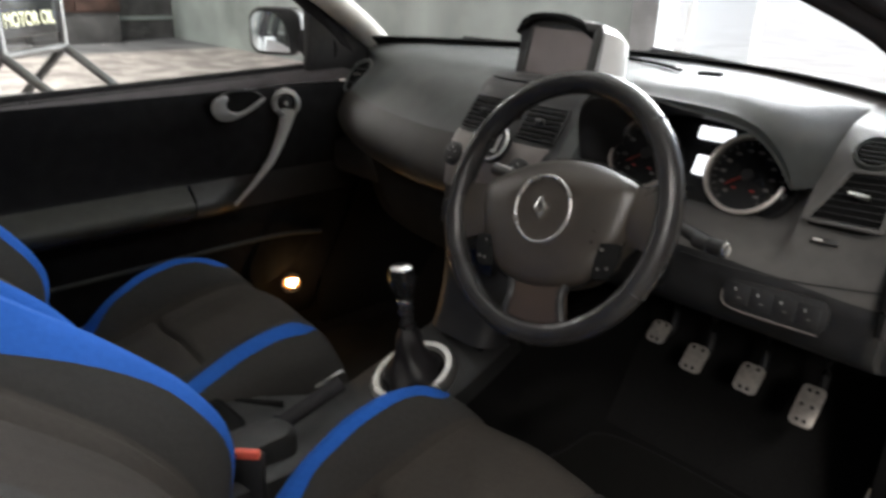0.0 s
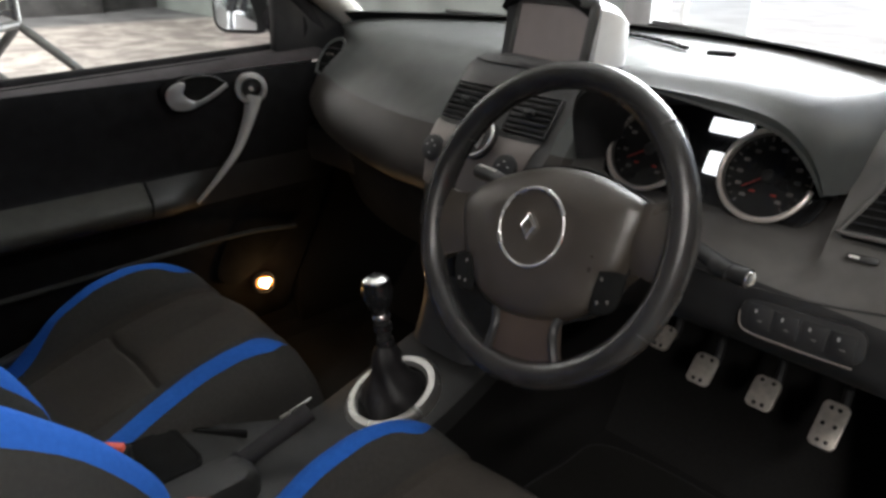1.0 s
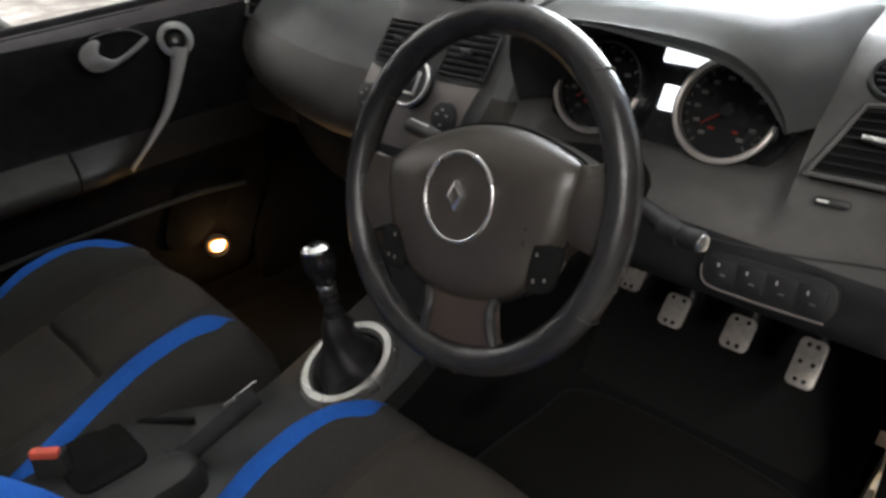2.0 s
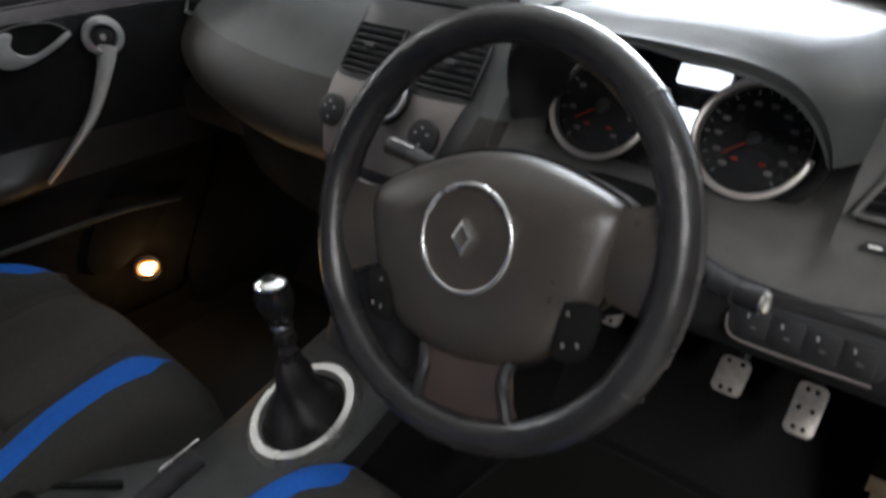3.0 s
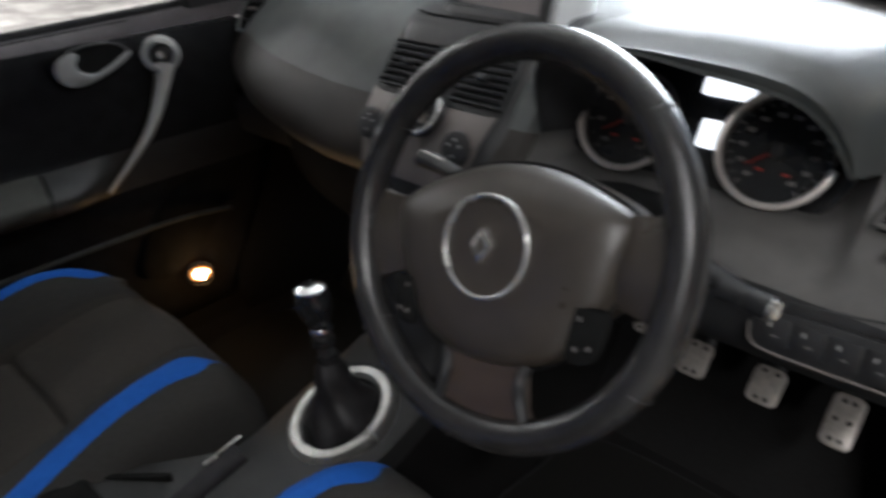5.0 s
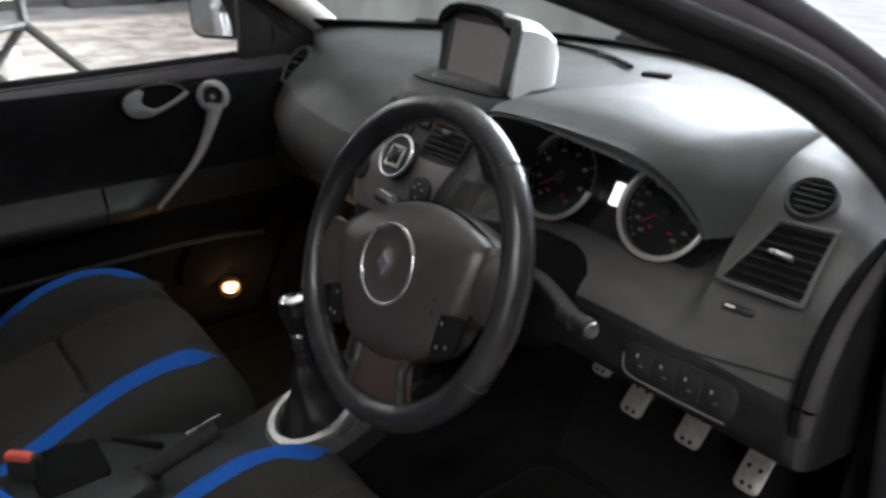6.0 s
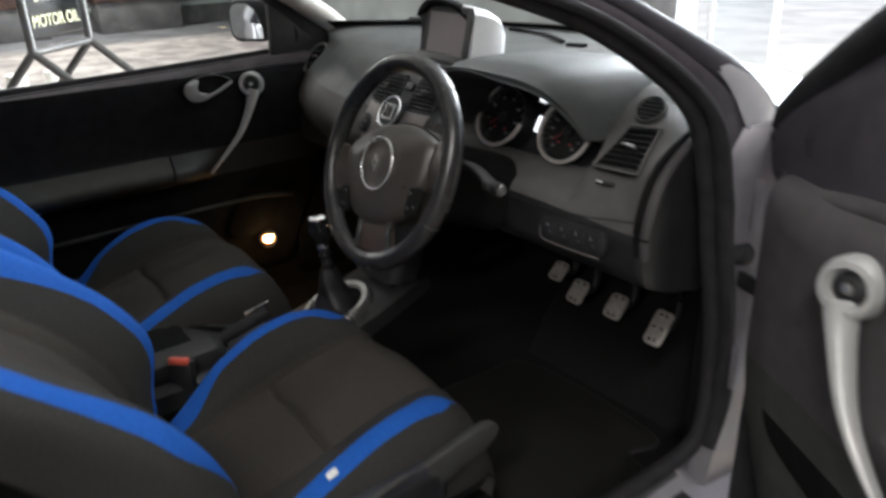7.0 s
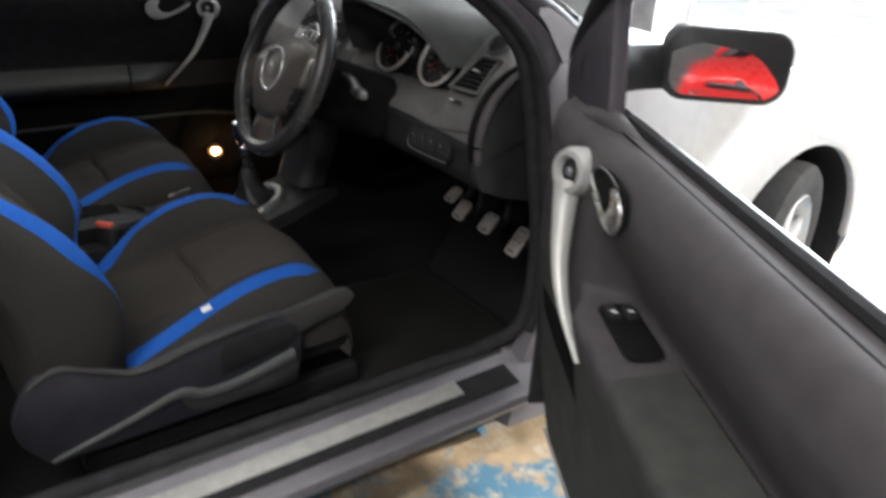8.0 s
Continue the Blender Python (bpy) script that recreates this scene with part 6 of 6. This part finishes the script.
# unseen ceiling lights, added and placed to brighten the car and far hall
M_TUBE = glow("lamp_diffuser", (1.0, 0.98, 0.95), 6.0)
for i, (x, y) in enumerate(((2.4, -1.9), (2.6, 1.6), (-2.6, -1.6), (-6.5, 0.5), (-10.5, 1.5), (-10.5, -2.5), (3.6, -4.4))):
    cl_ = group_empty("ceiling_light", (x, y, 3.5), label="unseen long ceiling light added to brighten the car and hall", category="ceiling light", group="ceiling lights")
    part("housing", box((x, y, 3.46), (0.18, 1.5, 0.07), 0.01), M_WALL_L, cl_)
    part("tube", tube([(x, y - 0.7, 3.41), (x, y + 0.7, 3.41)], [0.02, 0.02], 10, 4), M_TUBE, cl_)
    for dy in (-0.5, 0.5):
        part("rod", tube([(x, y + dy, 3.48), (x, y + dy, 4.91)], [0.008, 0.008], 8, 3), M_WALL_L, cl_)
    area_lamp("ceiling_lamp", (x, y, 3.38), (x, y, 0), 0.16, 1.4, (140 if y < -4 else 75 if y < -1.8 and x > 0 else 16) if x > -4 else 200, (1.0, 0.97, 0.93))

# ---- oil sign on its stand ----
M_STAND = mat("dull_steel_tube", (0.16, 0.155, 0.155), 0.35, 0.8, var=0.1)
sg = group_empty("sign_stand", (-1.9, 0.0, GROUND), label="black oil sign in a chrome tube A-frame stand", category="sign")
SM = facing((-1.86, -0.04, 1.0), (0.707, 0.707, 0.0))
for k in (-1, 1):
    part("upright", tube([SM @ Vector((k * 0.19, 0.0, 0)), SM @ Vector((k * 0.19, 0.72, 0))], [0.016, 0.016], 12, 4), M_STAND, sg)
    part("leg", tube([SM @ Vector((k * 0.19, 0.0, 0)), SM @ Vector((k * 0.19, -0.93, 1.15))], [0.016, 0.016], 12, 4), M_STAND, sg)
    part("leg", tube([SM @ Vector((k * 0.19, 0.0, 0)), SM @ Vector((k * 0.19, -0.93, -0.90))], [0.016, 0.016], 12, 4), M_STAND, sg)
part("crossbar", tube([SM @ Vector((-0.19, 0.0, 0)), SM @ Vector((0.19, 0.0, 0))], [0.015, 0.015], 12, 4), M_STAND, sg)
board = part("board", box((0, 0, 0), (0.355, 0.64, 0.014), 0.004, SM @ pose(0, 0.37, 0)), M_GLOSS, sg, "black sign board")


def lettering(text, size, m, material, parent):
    cu = bpy.data.curves.new("lettering", "FONT")
    cu.body, cu.size, cu.align_x, cu.align_y, cu.extrude = text, size, "CENTER", "CENTER", 0.002
    tmp = bpy.data.objects.new("tmp", cu)
    scene.collection.objects.link(tmp)
    bpy.context.view_layer.update()
    me = bpy.data.meshes.new_from_object(tmp.evaluated_get(bpy.context.evaluated_depsgraph_get()))
    bpy.data.objects.remove(tmp)
    bm = bmesh.new()
    bm.from_mesh(me)
    bpy.data.meshes.remove(me)
    return part("lettering", moved(bm, m), material, parent, "cream painted lettering")


M_CREAM = mat("cream_print", (0.82, 0.80, 0.55), 0.6, var=0.05)
lettering("STATE", 0.090, SM @ pose(-0.02, 0.205, 0.009) @ Matrix.Diagonal((0.85, 1, 1, 1)), M_CREAM, board)
lettering("MOTOR OIL", 0.064, SM @ pose(-0.015, 0.105, 0.009) @ Matrix.Diagonal((0.86, 1, 1, 1)), M_CREAM, board)
for y in (0.40, 0.72):
    single("oil_tin", lathe([(0, 0.24), (0.085, 0.24), (0.09, 0.235), (0.09, 0.005), (0.085, 0), (0, 0)], 28, Matrix.Translation((-6.4, y, GROUND))), M_WHITE, "white oil tin standing on the floor", "tin", group="oil tins")

# ---- red car across the hall ----
rc = group_empty("parked_car", (6.3, -0.7, GROUND), label="bright red car parked nose-on across the hall", category="car")
RX, RY = 4.5, -0.75


def red_sec(x, w, zt, zb, crown):
    top = [(k, zt - crown * (abs(k) ** 3)) for k in (-0.94, -0.8, -0.5, 0, 0.5, 0.8, 0.94)]
    return [(RX + x, RY + w, zb), (RX + x, RY + w * 1.0, (zt + zb) / 2)] + [(RX + x, RY - k * w * -1, z) for k, z in reversed(top)] + [(RX + x, RY - w, (zt + zb) / 2), (RX + x, RY - w, zb)]


part("bodywork", loft([red_sec(0.0, 0.62, 0.62, 0.34, 0.05), red_sec(0.05, 0.76, 0.70, 0.24, 0.05), red_sec(0.30, 0.84, 0.83, 0.22, 0.06), red_sec(1.0, 0.87, 0.97, 0.22, 0.07), red_sec(1.25, 0.87, 1.02, 0.22, 0.07), red_sec(3.6, 0.86, 1.02, 0.24, 0.08), red_sec(4.0, 0.78, 0.9, 0.32, 0.08)]), M_RED, rc, "red painted bodywork")
part("cabin", loft([[(RX + x, RY + s * w, z) for s, z in ((1, 1.0), (0.8, zt - 0.04), (0.5, zt), (-0.5, zt), (-0.8, zt - 0.04), (-1, 1.0))] for x, w, zt in ((1.2, 0.78, 1.03), (1.75, 0.74, 1.42), (2.7, 0.72, 1.45), (3.6, 0.74, 1.05))]), M_GLOSS, rc, "dark glazed cabin")
part("roof", loft([[(RX + x, RY + k * w, z - 0.03 * abs(k) ** 3) for k in (-1, -0.6, 0, 0.6, 1)] for x, w, z in ((1.70, 0.60, 1.425), (1.80, 0.63, 1.455), (2.7, 0.62, 1.478), (2.8, 0.60, 1.45))], closed=False), M_RED, rc, "red roof")
for k in (-1, 1):
    part("pillar", tube([(RX + 1.16, RY + k * 0.80, 0.99), (RX + 1.45, RY + k * 0.74, 1.22), (RX + 1.76, RY + k * 0.60, 1.43)], 0.045, 10, 16), M_RED, rc, "red windscreen pillar")
part("grille", box((RX - 0.005, RY, 0.53), (0.03, 0.62, 0.10), 0.01), M_GLOSS, rc, "black grille")
part("badge", lathe([(0, 0.02), (0.05, 0.016), (0.06, 0.0)], 24, facing((RX - 0.01, RY + 0.02, 0.60), (-1, 0, 0.2))), M_CHROME, rc, "chrome badge")
part("grille_bar", tube([(RX - 0.02, RY - 0.3, 0.56), (RX - 0.03, RY, 0.57), (RX - 0.02, RY + 0.3, 0.56)], 0.012, 8, 16), M_CHROME, rc)
for s in (-1, 1):
    part("headlamp", lathe([(0, 0.03), (0.07, 0.022), (0.10, 0.0), (0.10, -0.03)], 30, facing((RX + 0.10, RY + s * 0.60, 0.62), (-0.85, s * 0.35, 0.3))), M_CHROME, rc, "clear headlamp")
    part("fog_lamp", lathe([(0, 0.01), (0.045, 0.006), (0.05, -0.02)], 20, facing((RX + 0.01, RY + s * 0.5, 0.40), (-1, s * 0.2, 0))), M_CHROME, rc)
part("bumper_slot", box((RX + 0.0, RY, 0.36), (0.05, 0.9, 0.07), 0.02), M_BLACK, rc)
for x, s in ((0.75, 1), (0.75, -1), (3.2, 1), (3.2, -1)):
    road_wheel("road_wheel", facing((RX + x, RY + s * 0.77, GROUND + 0.312), (0, s, 0)), "wheels of the red car")
